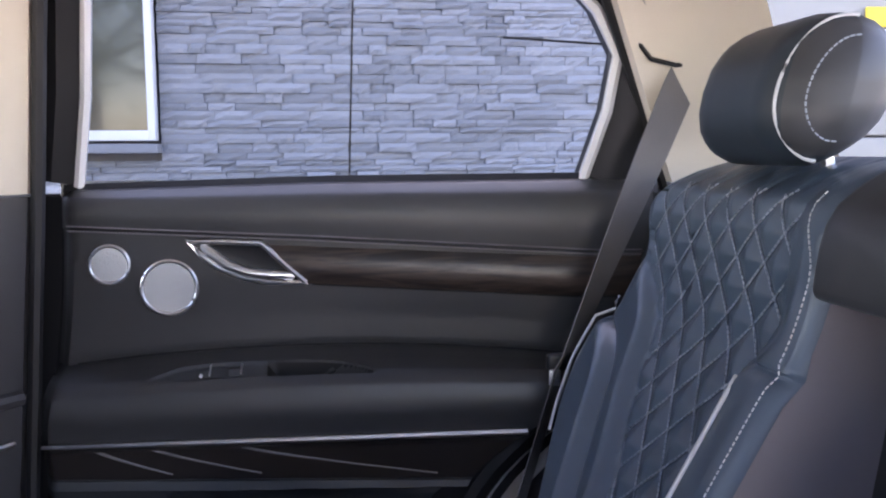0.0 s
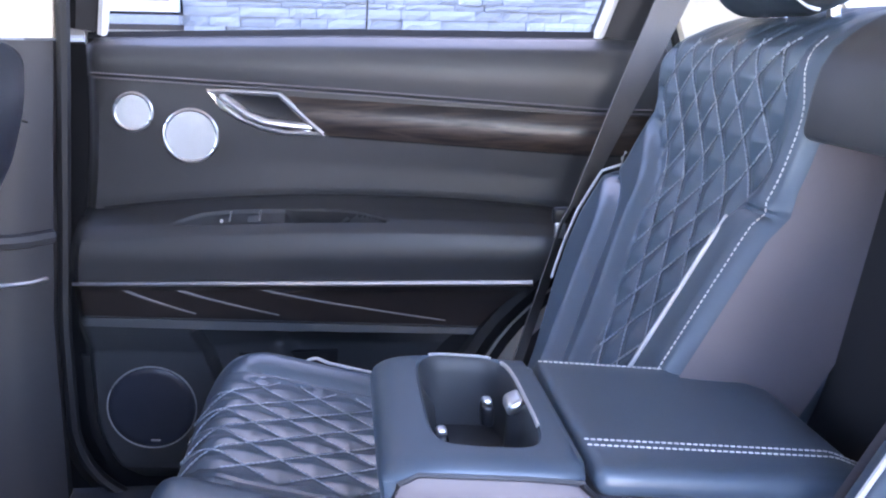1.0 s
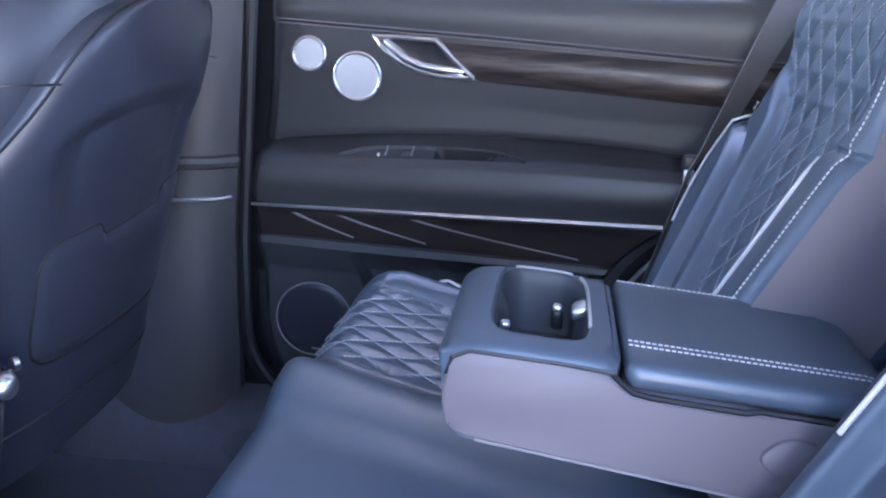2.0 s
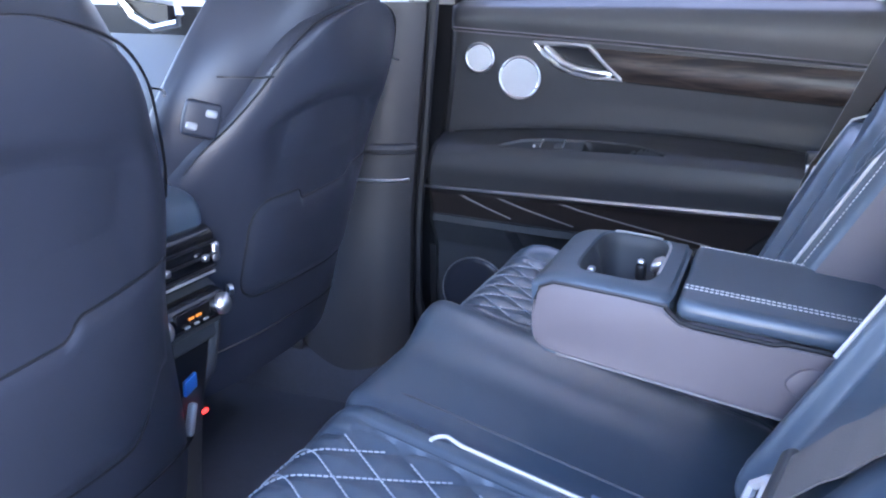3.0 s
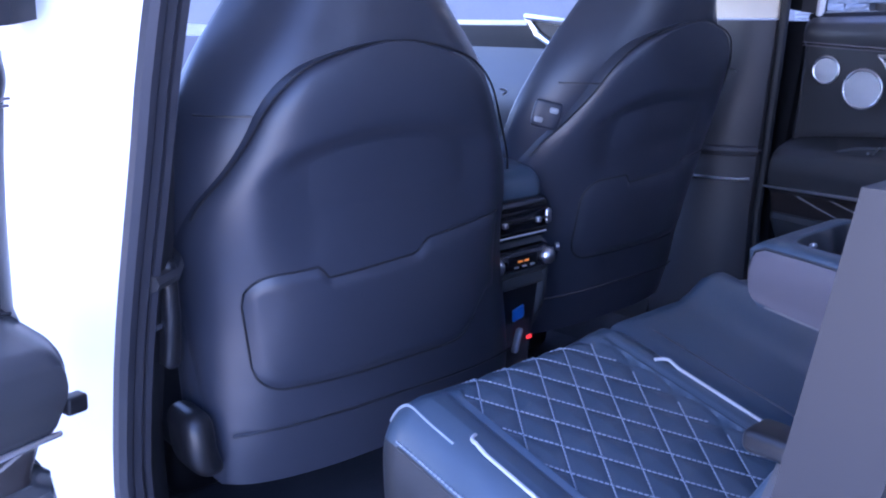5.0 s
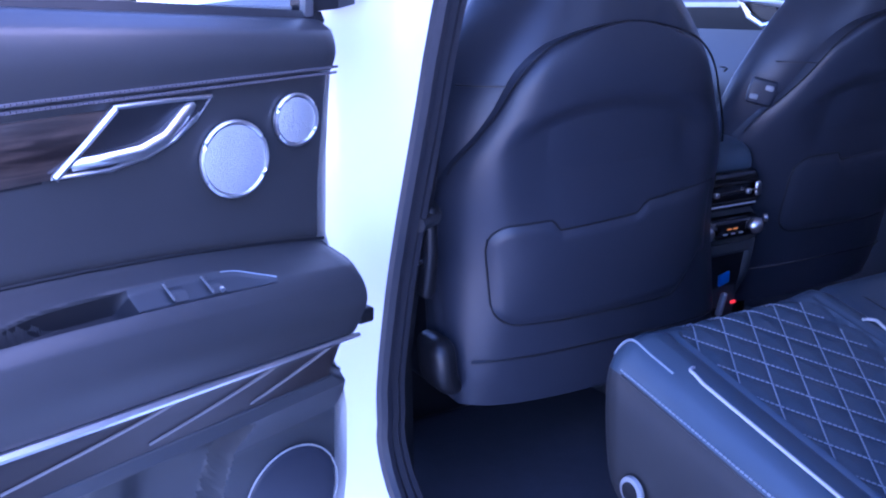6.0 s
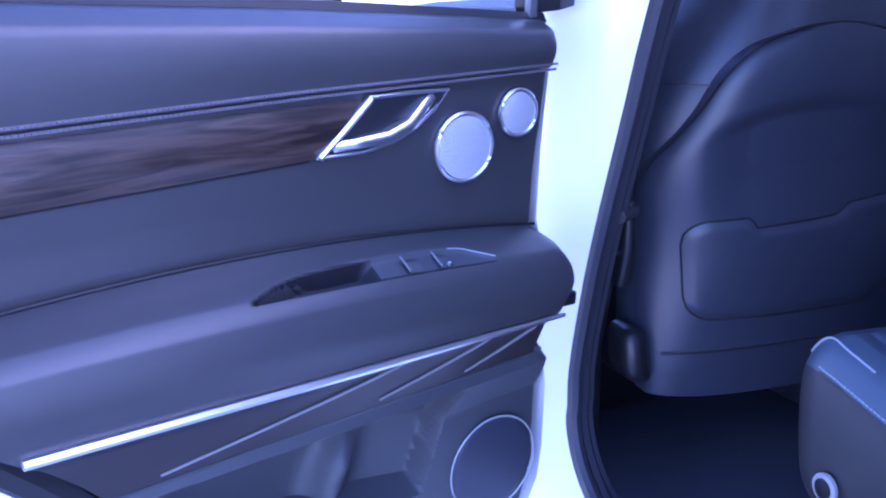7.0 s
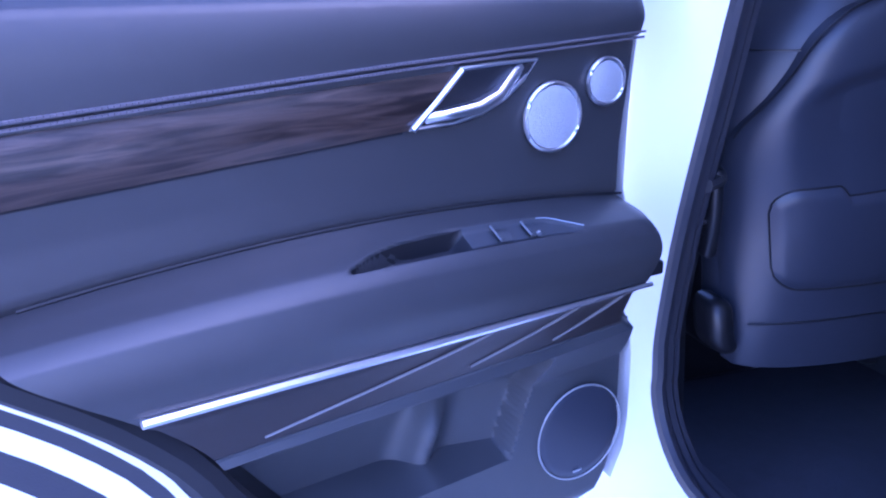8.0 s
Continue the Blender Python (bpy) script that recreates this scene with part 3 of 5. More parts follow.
def roll_seam(z):
    """The seam between the two rolls of the outer bolster."""
    return curve([(0.60, 0.268), (0.68, 0.322), (0.75, 0.368), (0.79, 0.395), (0.82, 0.432), (0.835, 0.470), (0.85, 0.52)], z)


def inner_edge(z):
    return 0.170 - 0.032 * smooth(0.83, 0.89, z)


def plain_edge(z, s):
    """Where the quilting begins; the left backrest is plain leather low down."""
    return inner_edge(z) + (0.10 * smooth(0.84, 0.77, z) if s < 0 else 0.0)


def back_x(z, w, s=1):
    """Front face of a rear backrest."""
    x = back_plane(z) + (0.048 if s < 0 else 0.022)
    outer, inner, seam = quilt_edge(z), inner_edge(z), roll_seam(z)
    low = smooth(0.925, 0.86, z) * (0.35 if s < 0 else 1.0)
    # rolls of the bolsters stand proud of the quilted field
    x -= 0.012 * smooth(outer - 0.002, outer + 0.016, w) * low + 0.014 * smooth(seam - 0.001, seam + 0.018, w) * low
    x -= 0.018 * smooth(inner + 0.003, inner - 0.026, w) * (0.25 + 0.75 * smooth(0.94, 0.83, z))
    if plain_edge(z, s) + 0.004 < w < outer - 0.004:
        x -= 0.0080 * puff(quilt((z - 0.607) * 1.15, w - BACK_W, BU, BV))
    x += 0.006 * math.exp(-(((w - outer) / 0.005) ** 2)) * low
    x += 0.007 * math.exp(-(((w - seam) / 0.006) ** 2)) * smooth(0.90, 0.84, z)
    x += 0.006 * math.exp(-(((z - 0.853) / 0.0035) ** 2)) * smooth(inner + 0.006, inner - 0.006, w)
    return x


def rear_seat_half(s):
    # the lower side of the cushion is dark trim
    def lower_side(f):
        c = f.center
        return s * f.normal.y > 0.6 and c.z < 0.36 + (cushion_z(c.x, 0.48) - 0.36) * 0.83

    nose_x, nose_r = 0.470, 0.046

    def cushion(p):
        k = (p.z - 0.42) / 0.18  # 0 at the foot, 1 on top
        top = cushion_z(p.x, p.y, s)
        z = 0.36 + (top - 0.36) * k
        x = p.x - 0.012 * math.sin(math.pi * max(0.0, min(1.0, k))) * smooth(0.60, 0.48, p.x)
        return Vector((x, YC + s * (p.y + 0.012 * smooth(1.0, 0.0, k) * -1 * smooth(0.42, 0.5, p.y)), z))

    seat_pad = part("seat_cushion", rbox((0.690, 0.300, 0.51), (0.440, 0.395, 0.18), nose_r, (118, 100, 6), cushion), LEATHER, rear_bench, "quilted dark navy leather cushion")
    seat_pad.data.materials.append(LEATHER_TRIM)
    for f in seat_pad.data.polygons:
        f.material_index = int(lower_side(f))

    def on(x, w, up=0.0030):
        over_x = max(0.0, nose_x + nose_r - x)
        over_w = max(0.0, w - 0.4975 + nose_r) - max(0.0, 0.1025 + nose_r - w)
        tilt = min(0.995, math.hypot(over_x, over_w) / nose_r)
        p = cushion(Vector((x, w, 0.60 - nose_r * (1 - math.sqrt(1 - tilt * tilt)))))
        return p + up * Vector((-over_x / nose_r, s * over_w / nose_r, math.sqrt(1 - tilt * tilt)))

    lines = quilt_lines(lambda u, v: cushion_quilted(u + 0.505, v + CUSHION_W) and v + CUSHION_W > 0.193, lambda u, v: on(u + 0.505, v + CUSHION_W), PU, PV, (-0.03, 0.37), (-0.16, 0.12))
    part("stitching", dashes(lines), THREAD, seat_pad, "pale grey diamond stitching")
    for w, bend in ((0.462, 1), (0.146, -1)) if s < 0 else ((0.462, 1),):
        run = [on(0.586, w, 0.002) + Vector((0.012 * (1 - math.cos(k)), -s * bend * 0.012 * (1 - math.sin(k)), 0)) for k in frange(0, math.pi / 2, 6)] + [on(x, w, 0.002) for x in frange(0.612, 0.88, 20)]
        part("piping", tube(run, 0.0021, 6), PIPING, seat_pad, "white piping")
    side_seam = [Vector((x - 0.008, YC + s * 0.4925, 0.36 + (cushion_z(x, 0.48) - 0.36) * 0.86)) for x in frange(0.522, 0.88, 24)]
    part("stitching", dashes([side_seam], 0.0060, 0.0042, 0.0009), THREAD, seat_pad)
    part("side_welt", tube([p + Vector((0, 0, -0.006)) for p in side_seam], 0.0022, 6), LEATHER_TRIM, seat_pad)
    nose = [on(x, 0.470, 0.0015) for x in frange(0.480, 0.575, 20)]
    part("edge_piping", tube(nose, 0.0016, 5), THREAD, seat_pad)
    if s < 0:
        spot = Vector((0.545, YC - 0.4975, 0.425))
        part("seat_button", disc(spot, (0, -1, 0), 0.019, 0.004, dome=0.001), GRILLE, seat_pad, "round chrome seat button")
        part("seat_button", disc(spot + Vector((0, -0.0022, 0)), (0, -1, 0), 0.013, 0.004, dome=0.001), BLACK_PLASTIC, seat_pad)

    def back(p):
        k = (p.x + 0.08) / 0.16
        z = 0.803 + p.z
        if s > 0:
            far = back_outer(z)
            w = 0.082 + (far - 0.082) * (p.y + 0.22) / 0.44
            edge = -1.4 * smooth(far - 0.022, far, w)
        else:
            w = 0.302 + p.y * (1.0 - 0.04 * smooth(0.93, 1.02, z))
            edge = smooth(0.455, 0.50, w) * smooth(1.0, 0.9, z)
        f = back_x(z, w, s)
        return Vector((f + k * 0.15 - 0.012 * edge * (1 - k), YC + s * w, z - 0.03 * k))

    pad = part("backrest", rbox((0, 0, 0), (0.16, 0.44 if s > 0 else 0.385, 0.446), 0.034, (4, 110, 124), back), LEATHER, rear_bench, "quilted dark navy leather backrest")

    def face(z, w, out=0.0030):
        return Vector((back_x(z, w, s) - out, YC + s * w, z))

    lines = quilt_lines(
        lambda u, v: plain_edge(0.607 + u / 1.15, s) + 0.006 < v + BACK_W < quilt_edge(0.607 + u / 1.15) - 0.006 and u / 1.15 + 0.607 < 0.992,
        lambda u, v: face(0.607 + u / 1.15, v + BACK_W), BU, BV, (0.01, 0.46), (-0.16, 0.19))
    part("stitching", dashes(lines), THREAD, pad, "pale grey diamond stitching")
    part("piping", tube([face(z, 0.142 + 0.012 * smooth(0.835, 0.845, z), 0.002) for z in frange(0.62 if s > 0 else 0.718, 0.842, 16)], 0.0020, 6), PIPING, pad, "white piping")
    if s > 0:
        part("piping", tube([face(z, back_outer(z) - 0.006, 0.0) + Vector((0.0035, 0.001, 0)) for z in frange(0.71, 0.856, 18)], 0.0018, 6), PIPING, pad, "white piping")
    if s > 0:
        part("stitching", dashes([[face(z, 0.098 + 0.030 * smooth(0.93, 1.0, z), 0.001) for z in frange(0.62, 0.995, 40)]], 0.0050, 0.0034, 0.0005), PIPING, pad, "white edge stitching")

    flank = sheet(lambda z, k: Vector((back_x(z, 0.105 if s > 0 else 0.13, s) + 0.012 + 0.125 * k, YC + s * ((0.0785 if s > 0 else 0.106) + 0.004 * (1 - k) ** 6), z)), frange(0.60, 0.912, 16), frange(0, 1, 8))
    for v in flank.verts:
        k = smooth(0.06, 0.125, v.co.x - back_x(v.co.z, 0.105 if s > 0 else 0.13, s))
        v.co.z -= 0.030 * k * k * smooth(0.80, 0.912, v.co.z)
    part("inner_flank", flank, VINYL_GREY, pad, "smooth grey inner side of the backrest")
    crest = sheet(lambda z, k: Vector((back_x(z, 0.105 if s > 0 else 0.13, s) + 0.010 + 0.125 * k, YC + s * ((0.0785 if s > 0 else 0.106) + 0.004 * (1 - k) ** 6), z)), frange(0.915, 0.995, 8), frange(0, 1, 8))
    part("inner_flank", crest, LEATHER_TRIM, pad, "dark leather upper side of the backrest")

    def head(p):
        f = smooth(0.05, -0.055, p.x)
        z = 1.072 + p.z * (1.0 - 0.18 * smooth(-0.02, 0.055, p.x)) + 0.012 * smooth(0, 0.06, p.z)
        return Vector((1.050 + (0.02 if s < 0 else 0.014) + p.x + 0.30 * p.z * (1 - 0.4 * f) - 0.010 * f * (1 - (p.z / 0.065) ** 2), YC + s * (0.265 + p.y * (1 - 0.06 * f)), z))

    # the front takes the shade-darkened leather, the sides the plain trim
    rest = part("headrest", rbox((0, 0, 0), (0.105, 0.215, 0.125), 0.052, (10, 12, 10), head), HEAD_SHADE_LEATHER, rear_bench, "leather headrest with white piping, its front coloured dark for shade")
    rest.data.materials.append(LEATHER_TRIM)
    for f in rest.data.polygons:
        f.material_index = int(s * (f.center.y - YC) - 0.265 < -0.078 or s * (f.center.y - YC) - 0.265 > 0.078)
    def head_loop(y, a0, a1, n):
        rho = math.sqrt(0.052 ** 2 - max(0.0, abs(y) - 0.0555) ** 2) + 0.0006
        return [head(Vector((-(0.0005 + rho) * math.cos(a), y, (0.0105 + rho) * math.sin(a)))) for a in frange(a0, a1, n)]

    part("piping", tube(head_loop(-0.080, -1.45, 1.6, 28), 0.0017, 6), PIPING, rest, "white piping")
    part("stitching", dashes([head_loop(-0.0985, -1.5, 1.5, 30)]), THREAD, rest)
    for y in (-0.05, 0.05):
        part("headrest_post", tube([(1.075, YC + s * (0.258 + y), 0.97), (1.062, YC + s * (0.258 + y), 1.05)], 0.006, 8), CHROME, rest)


for side in (-1, 1):
    rear_seat_half(side)


def centre_cushion(p):
    z = p.z + (-0.26 * (p.x - 0.55) + 0.024 * smooth(0.05, 0.12, p.y) if p.z > 0.45 else 0)
    return Vector((p.x, YC + p.y, z))


part("centre_cushion", rbox((0.685, 0.0225, 0.490), (0.435, 0.28, 0.182), 0.028, (10, 8, 4), centre_cushion), LEATHER, rear_bench, "plain dark navy centre cushion")
part("centre_seam", tube([(x, YC - 0.070, 0.5815 - 0.26 * (x - 0.55) - 0.006 * smooth(0.52, 0.49, x)) for x in frange(0.50, 0.88, 12)], 0.0016, 5), LEATHER_TRIM, rear_bench)


def centre_back(p):
    z = 0.76 + p.z
    return Vector((1.085 + 0.15 * (z - 0.72) + 0.05 + p.x, YC + p.y, z))


part("centre_back", rbox((0, 0, 0), (0.06, 0.160, 0.31), 0.012, (3, 4, 10), centre_back), PLASTIC, rear_bench, "dark centre panel behind the armrest")
part("centre_back_top", rbox((0, 0, 0.210), (0.10, 0.190, 0.112), 0.010, (3, 4, 6), lambda p: Vector((back_plane(0.76 + p.z) + 0.064 + p.x, YC + p.y, 0.76 + p.z))), LEATHER_TRIM, rear_bench, "dark leather upper centre back")

# ---- folding armrest ----
AR0, AR1, ARW = 0.652, 0.985, 0.099  # its front, rear and half width

BLOCK = (AR0, 0.782, YC + 0.011 - ARW, YC + 0.011 + ARW)
WELL = (0.7245, YC + 0.0215, 0.0370, 0.0830)  # middle and half sizes of the cup well


def oval(cx, cy, hx, hy, power, n=72):
    """Points of a rounded rectangle."""
    out = []
    for k in range(n):
        c, d = math.cos(2 * math.pi * k / n), math.sin(2 * math.pi * k / n)
        r = (abs(c) ** power + abs(d) ** power) ** (-1 / power)
        out.append(Vector((cx + hx * c * r, cy + hy * d * r, 0)))
    return out


def block_top(p):
    z = 0.740
    for a, r in ((p.x - BLOCK[0], 0.030), (p.y - BLOCK[2], 0.016), (BLOCK[3] - p.y, 0.016)):
        if a < r:
            z -= r * 0.55 * (1 - math.sqrt(max(0.0, 1 - (1 - max(0.0, a) / r) ** 2)))
    return z - (0.004 if BLOCK[1] - p.x < 0.004 else 0.0)


def loft(rings, bm=None, close=False):
    bm = bm or bmesh.new()
    made = [[bm.verts.new(p) for p in one] for one in rings]
    for one, two in zip(made, made[1:]):
        for k in range(len(one)):
            bm.faces.new((one[k], one[(k + 1) % len(one)], two[(k + 1) % len(one)], two[k]))
    if close:
        bm.faces.new(made[-1])
    return bm


mouth = oval(*WELL, 4.5)
outer_ring = oval((BLOCK[0] + BLOCK[1]) / 2, (BLOCK[2] + BLOCK[3]) / 2, (BLOCK[1] - BLOCK[0]) / 2, ARW, 16)
rings = []
for k in (0.0, 0.06, 0.2, 0.4, 0.6, 0.75, 0.87, 0.95, 1.0):
    one = [a.lerp(b, k) for a, b in zip(mouth, outer_ring)]
    rings.append([Vector((p.x, p.y, block_top(p) - (0.0025 if k == 0 else 0.0))) for p in one])
rings.append([Vector((p.x + 0.006 * smooth(AR0 + 0.02, AR0, p.x), p.y, 0.668 - 0.12 * (p.x - AR0) + 0.010 * smooth(AR0 + 0.02, AR0, p.x))) for p in outer_ring])
armrest = part("armrest", loft(rings), LEATHER, rear_bench, "folded-down leather armrest with two cup holders")


def two_lobes(p, deep):
    """Pinches the well between its two cups as it goes down."""
    k = (p.y - WELL[1]) / WELL[3]
    pinch = 1 - 0.30 * deep * math.exp(-(((k - 0.12) / 0.16) ** 2))
    return Vector((WELL[0] + (p.x - WELL[0]) * pinch, p.y, 0))


walls = []
for shrink, z, deep in ((1.0, 0.7378, 0), (0.975, 0.7355, 0.2), (0.955, 0.725, 0.8), (0.93, 0.69, 1.0), (0.90, 0.682, 1.0), (0.5, 0.680, 1.0)):
    walls.append([two_lobes(Vector((WELL[0] + (p.x - WELL[0]) * shrink, WELL[1] + (p.y - WELL[1]) * shrink, 0)), deep) + Vector((0, 0, z)) for p in mouth])
part("cup_well", loft(walls, None, True), PLASTIC, armrest, "dark moulded cup well")


def arm_side(p):
    """Long body of the armrest, sinking a little to the rear."""
    return Vector((p.x, YC + 0.011 + p.y, p.z - (0.12 * (p.x - 0.80) + 0.014 if p.z < 0.70 else 0.0)))


part("armrest_body", rbox((0.880, 0, 0.690), (0.196, 2 * ARW - 0.010, 0.060), 0.010, (6, 6, 3), arm_side), VINYL_GREY, rear_bench, "smooth grey-brown armrest side")
lid_top = part("armrest_lid", rbox((0.884, YC + 0.011, 0.7270), (0.198, 2 * ARW + 0.002, 0.020), 0.0095, (10, 10, 2), lambda p: Vector((p.x, p.y, p.z + 0.003 - 0.35 * max(0.0, p.x - 0.96)))), LEATHER, rear_bench, "leather armrest lid with double stitching")
for y in (YC + 0.011 - 0.0645, YC + 0.011 - 0.0560, YC + 0.011 + 0.088):
    part("stitching", dashes([[(x, y, 0.7405 - 0.35 * max(0.0, x - 0.96)) for x in frange(0.790, 0.990, 30)]], 0.0044, 0.0030, 0.0005), PIPING, lid_top, "white stitching")
lip = [Vector((p.x, p.y, 0.7392)) for p in oval(WELL[0], WELL[1], WELL[2] + 0.0008, WELL[3] + 0.0008, 4.5)]
part("cup_rim", tube([p for p in lip if p.y > WELL[1] + 0.078], 0.0012, 6), GRILLE, armrest, "bright cup holder edge")
part("cup_rim", tube(lip[66:] + lip[:10], 0.0018, 6), CHROME, armrest, "chrome cup holder edge")
part("cup_latch", rbox((0.7545, YC + 0.028, 0.733), (0.012, 0.024, 0.010), 0.004, (1, 2, 1), lambda p: Vector((p.x, p.y, p.z - 0.5 * (0.7545 - p.x)))), CHROME, armrest, "chrome cup latch")
for x, y in ((0.737, YC + 0.038), (0.697, YC - 0.018)):
    part("cup_grip", rbox((x, y, 0.719), (0.010, 0.016, 0.018), 0.004, (1, 1, 2)), BLACK_PLASTIC, armrest, "cup holder finger")
    part("grip_cap", rbox((x, y, 0.7285), (0.0075, 0.0095, 0.006), 0.0025, (1, 1, 1)), CHROME, armrest, "chrome finger tip")
side_y = YC + 0.011 - ARW
outline = [(0.662, 0.672), (0.657, 0.690), (0.658, 0.715), (0.664, 0.727), (0.676, 0.7325), (0.770, 0.7300), (0.781, 0.724), (0.788, 0.7185), (0.800, 0.7165), (0.868, 0.7160), (0.876, 0.7190), (0.975, 0.7185), (0.975, 0.625), (0.960, 0.622), (0.680, 0.6655)]
def rounded(points, times=2):
    """Cuts the corners of a closed outline."""
    for _ in range(times):
        points = [tuple(a + (b - a) * k for a, b in zip(p, q)) for p, q in zip(points, points[1:] + points[:1]) for k in (0.25, 0.75)]
    return points


outline = rounded(outline)
for flank in (-1, 1):
    slab = bmesh.new()
    at_y = YC + 0.011 + flank * ARW
    ring_in = [slab.verts.new((x, at_y - flank * 0.006, z)) for x, z in outline]
    mid_x, mid_z = 0.81, 0.685
    ring_a = [slab.verts.new((x, at_y + flank * 0.0002, z)) for x, z in outline]
    ring_b = [slab.verts.new((x + (mid_x - x) * 0.022, at_y + flank * 0.0028, z + (mid_z - z) * 0.09)) for x, z in outline]
    for one, two in ((ring_in, ring_a), (ring_a, ring_b)):
        for k in range(len(outline)):
            slab.faces.new((one[k], one[(k + 1) % len(outline)], two[(k + 1) % len(outline)], two[k]))
    slab.faces.new(ring_b)
    slab.faces.new(ring_in[::-1])
    part("armrest_side", slab, VINYL_GREY, armrest, "smooth grey armrest side panel")
welt = [(0.664, side_y - 0.0006, 0.676), (0.660, side_y - 0.0006, 0.715), (0.664, side_y - 0.0006, 0.728), (0.676, side_y - 0.0006, 0.7335), (0.74, side_y - 0.0006, 0.732), (0.778, side_y - 0.0006, 0.731)]
part("welt", tube(welt, 0.0018, 5), LEATHER_TRIM, armrest)
part("welt", tube([(x, side_y - 0.001, 0.6655 - 0.152 * (x - 0.68)) for x in frange(0.682, 0.96, 8)], 0.0011, 5), ACCENT_LINE, armrest, "pale lower edge")
part("lid_gap", tube([(x, side_y - 0.0012, z) for x, z in ((0.776, 0.7300), (0.783, 0.7240), (0.790, 0.7190), (0.802, 0.7172), (0.868, 0.7168), (0.877, 0.7196), (0.975, 0.7192))], 0.0022, 6), RUBBER_AND_SHADE, armrest, "dark gap under the lid")
part("pivot_cover", disc((0.905, side_y - 0.004, 0.680), (0, -1, 0), 0.025, 0.006, dome=0.002), VINYL_GREY, armrest, "round pivot cover")

for piece in [armrest, lid_top] + [ob for ob in rear_bench.children if ob.name.startswith("armrest_body")] + list(armrest.children) + list(lid_top.children):
    for v in piece.data.vertices:
        v.co.z -= 0.088 * max(0.0, v.co.x - 0.70) * smooth(0.655, 0.70, v.co.z)

# ---- belts ----
def strap(points, width_way, width, name, parent, mat=BELT, label="", turned=None):
    bm = bmesh.new()
    pts = [Vector(p) for p in points]
    rows = []
    for i, p in enumerate(pts):
        d = (pts[min(i + 1, len(pts) - 1)] - pts[max(i - 1, 0)]).normalized()
        way = Vector(width_way).lerp(Vector(turned or width_way), smooth(0.0, 0.6, i / (len(pts) - 1)))
        w = way - d * way.dot(d)
        if i == 0:
            w = way.copy()
        w.normalize()
        n = d.cross(w).normalized()
        rows.append([bm.verts.new(p + w * a * width / 2 + n * b * 0.0007) for a, b in ((-1, 1), (1, 1), (1, -1), (-1, -1))])
    for one, two in zip(rows, rows[1:]):
        for k in range(4):
            bm.faces.new((one[k], one[(k + 1) % 4], two[(k + 1) % 4], two[k]))
    bm.faces.new(rows[0][::-1])
    bm.faces.new(rows[-1])
    return part(name, bm, mat, parent, label)


def sag(a, b, n=10, dip=0.0):
    a, b = Vector(a), Vector(b)
    return [a.lerp(b, k) + Vector((0, 0, -dip * math.sin(math.pi * k))) for k in frange(0, 1, n)]


belt_r = thing("seat_belt", "grey woven seat belt hanging from the beige rear pillar", "seat belt", "rear seat belts")
strap(sag((1.084, 0.570, 1.135), (0.922, 0.538, 0.775)) + sag((0.912, 0.536, 0.760), (0.84, 0.535, 0.52)), (1, 0.2, 0), 0.046, "webbing", belt_r, turned=(0.55, 0.84, 0))
part("belt_stop", rbox((0.914, 0.535, 0.770), (0.040, 0.012, 0.022), 0.005, (1, 1, 1)), BLACK_PLASTIC, belt_r)
part("belt_clip", rbox((0.903, 0.528, 0.752), (0.014, 0.006, 0.020), 0.002, (1, 1, 1)), CHROME, belt_r, "small chrome clip")
guide = [(1.018, 0.572, 1.158), (1.032, 0.566, 1.138), (1.062, 0.560, 1.130), (1.100, 0.554, 1.134)]
part("belt_guide", tube(guide, 0.0032, 6), BLACK_PLASTIC, belt_r, "dark slot of the belt guide")

belt_l = thing("seat_belt", "grey woven seat belt hanging beside the door opening", "seat belt", "rear seat belts")
strap(sag((1.070, -0.545, 1.135), (0.972, -0.500, 0.838)) + sag((0.965, -0.500, 0.815), (0.943, -0.500, 0.742), 4) + sag((0.938, -0.500, 0.725), (0.895, -0.500, 0.58), 6), (0.55, -0.83, 0.1), 0.046, "webbing", belt_l)
part("belt_stop", rbox((0.940, -0.500, 0.738), (0.054, 0.030, 0.016), 0.006, (2, 1, 1)), BLACK_PLASTIC, belt_l)
part("belt_guide", tube([(1.04, -0.565, 1.15), (1.07, -0.555, 1.132), (1.10, -0.55, 1.136)], 0.006, 6), BLACK_PLASTIC, belt_l)

belt_c = thing("seat_belt", "grey seat belt with its steel tongue lying on the backrest", "seat belt", "rear seat belts")
lay = [Vector((back_x(z, YC - y, -1) - 0.016, y, z)) for z, y in [(z, -0.214 - 0.79 * (z - 0.650)) for z in frange(0.650, 0.850, 16)]]
strap(lay, (0.274, 0.83, 0.487), 0.048, "webbing", belt_c)
grip_at, along, over = Vector((0.8790, -0.2090, 0.6490)), Vector((0.39, -0.68, 0.62)), Vector((0.274, 0.83, 0.487))
part("tongue", rbox((0, 0, 0), (0.020, 0.062, 0.012), 0.006, (1, 2, 1), lambda p: grip_at + along * p.x + over * p.y + Vector((-0.8, 0, 0.5)) * p.z), PLASTIC, belt_c, "dark plastic tongue grip")
plate = bmesh.new()
corner_a, corner_b, corner_c, corner_d = [Vector((0.8650, -0.1740, 0.6160)) + along * i * 0.015 + over * j * 0.014 for i, j in ((-1, -1), (1, -1), (1, 1), (-1, 1))]
for a, b in ((corner_a, corner_b), (corner_b, corner_c), (corner_c, corner_d), (corner_d, corner_a)):
    tube([a, b], 0.0046, 6, plate)
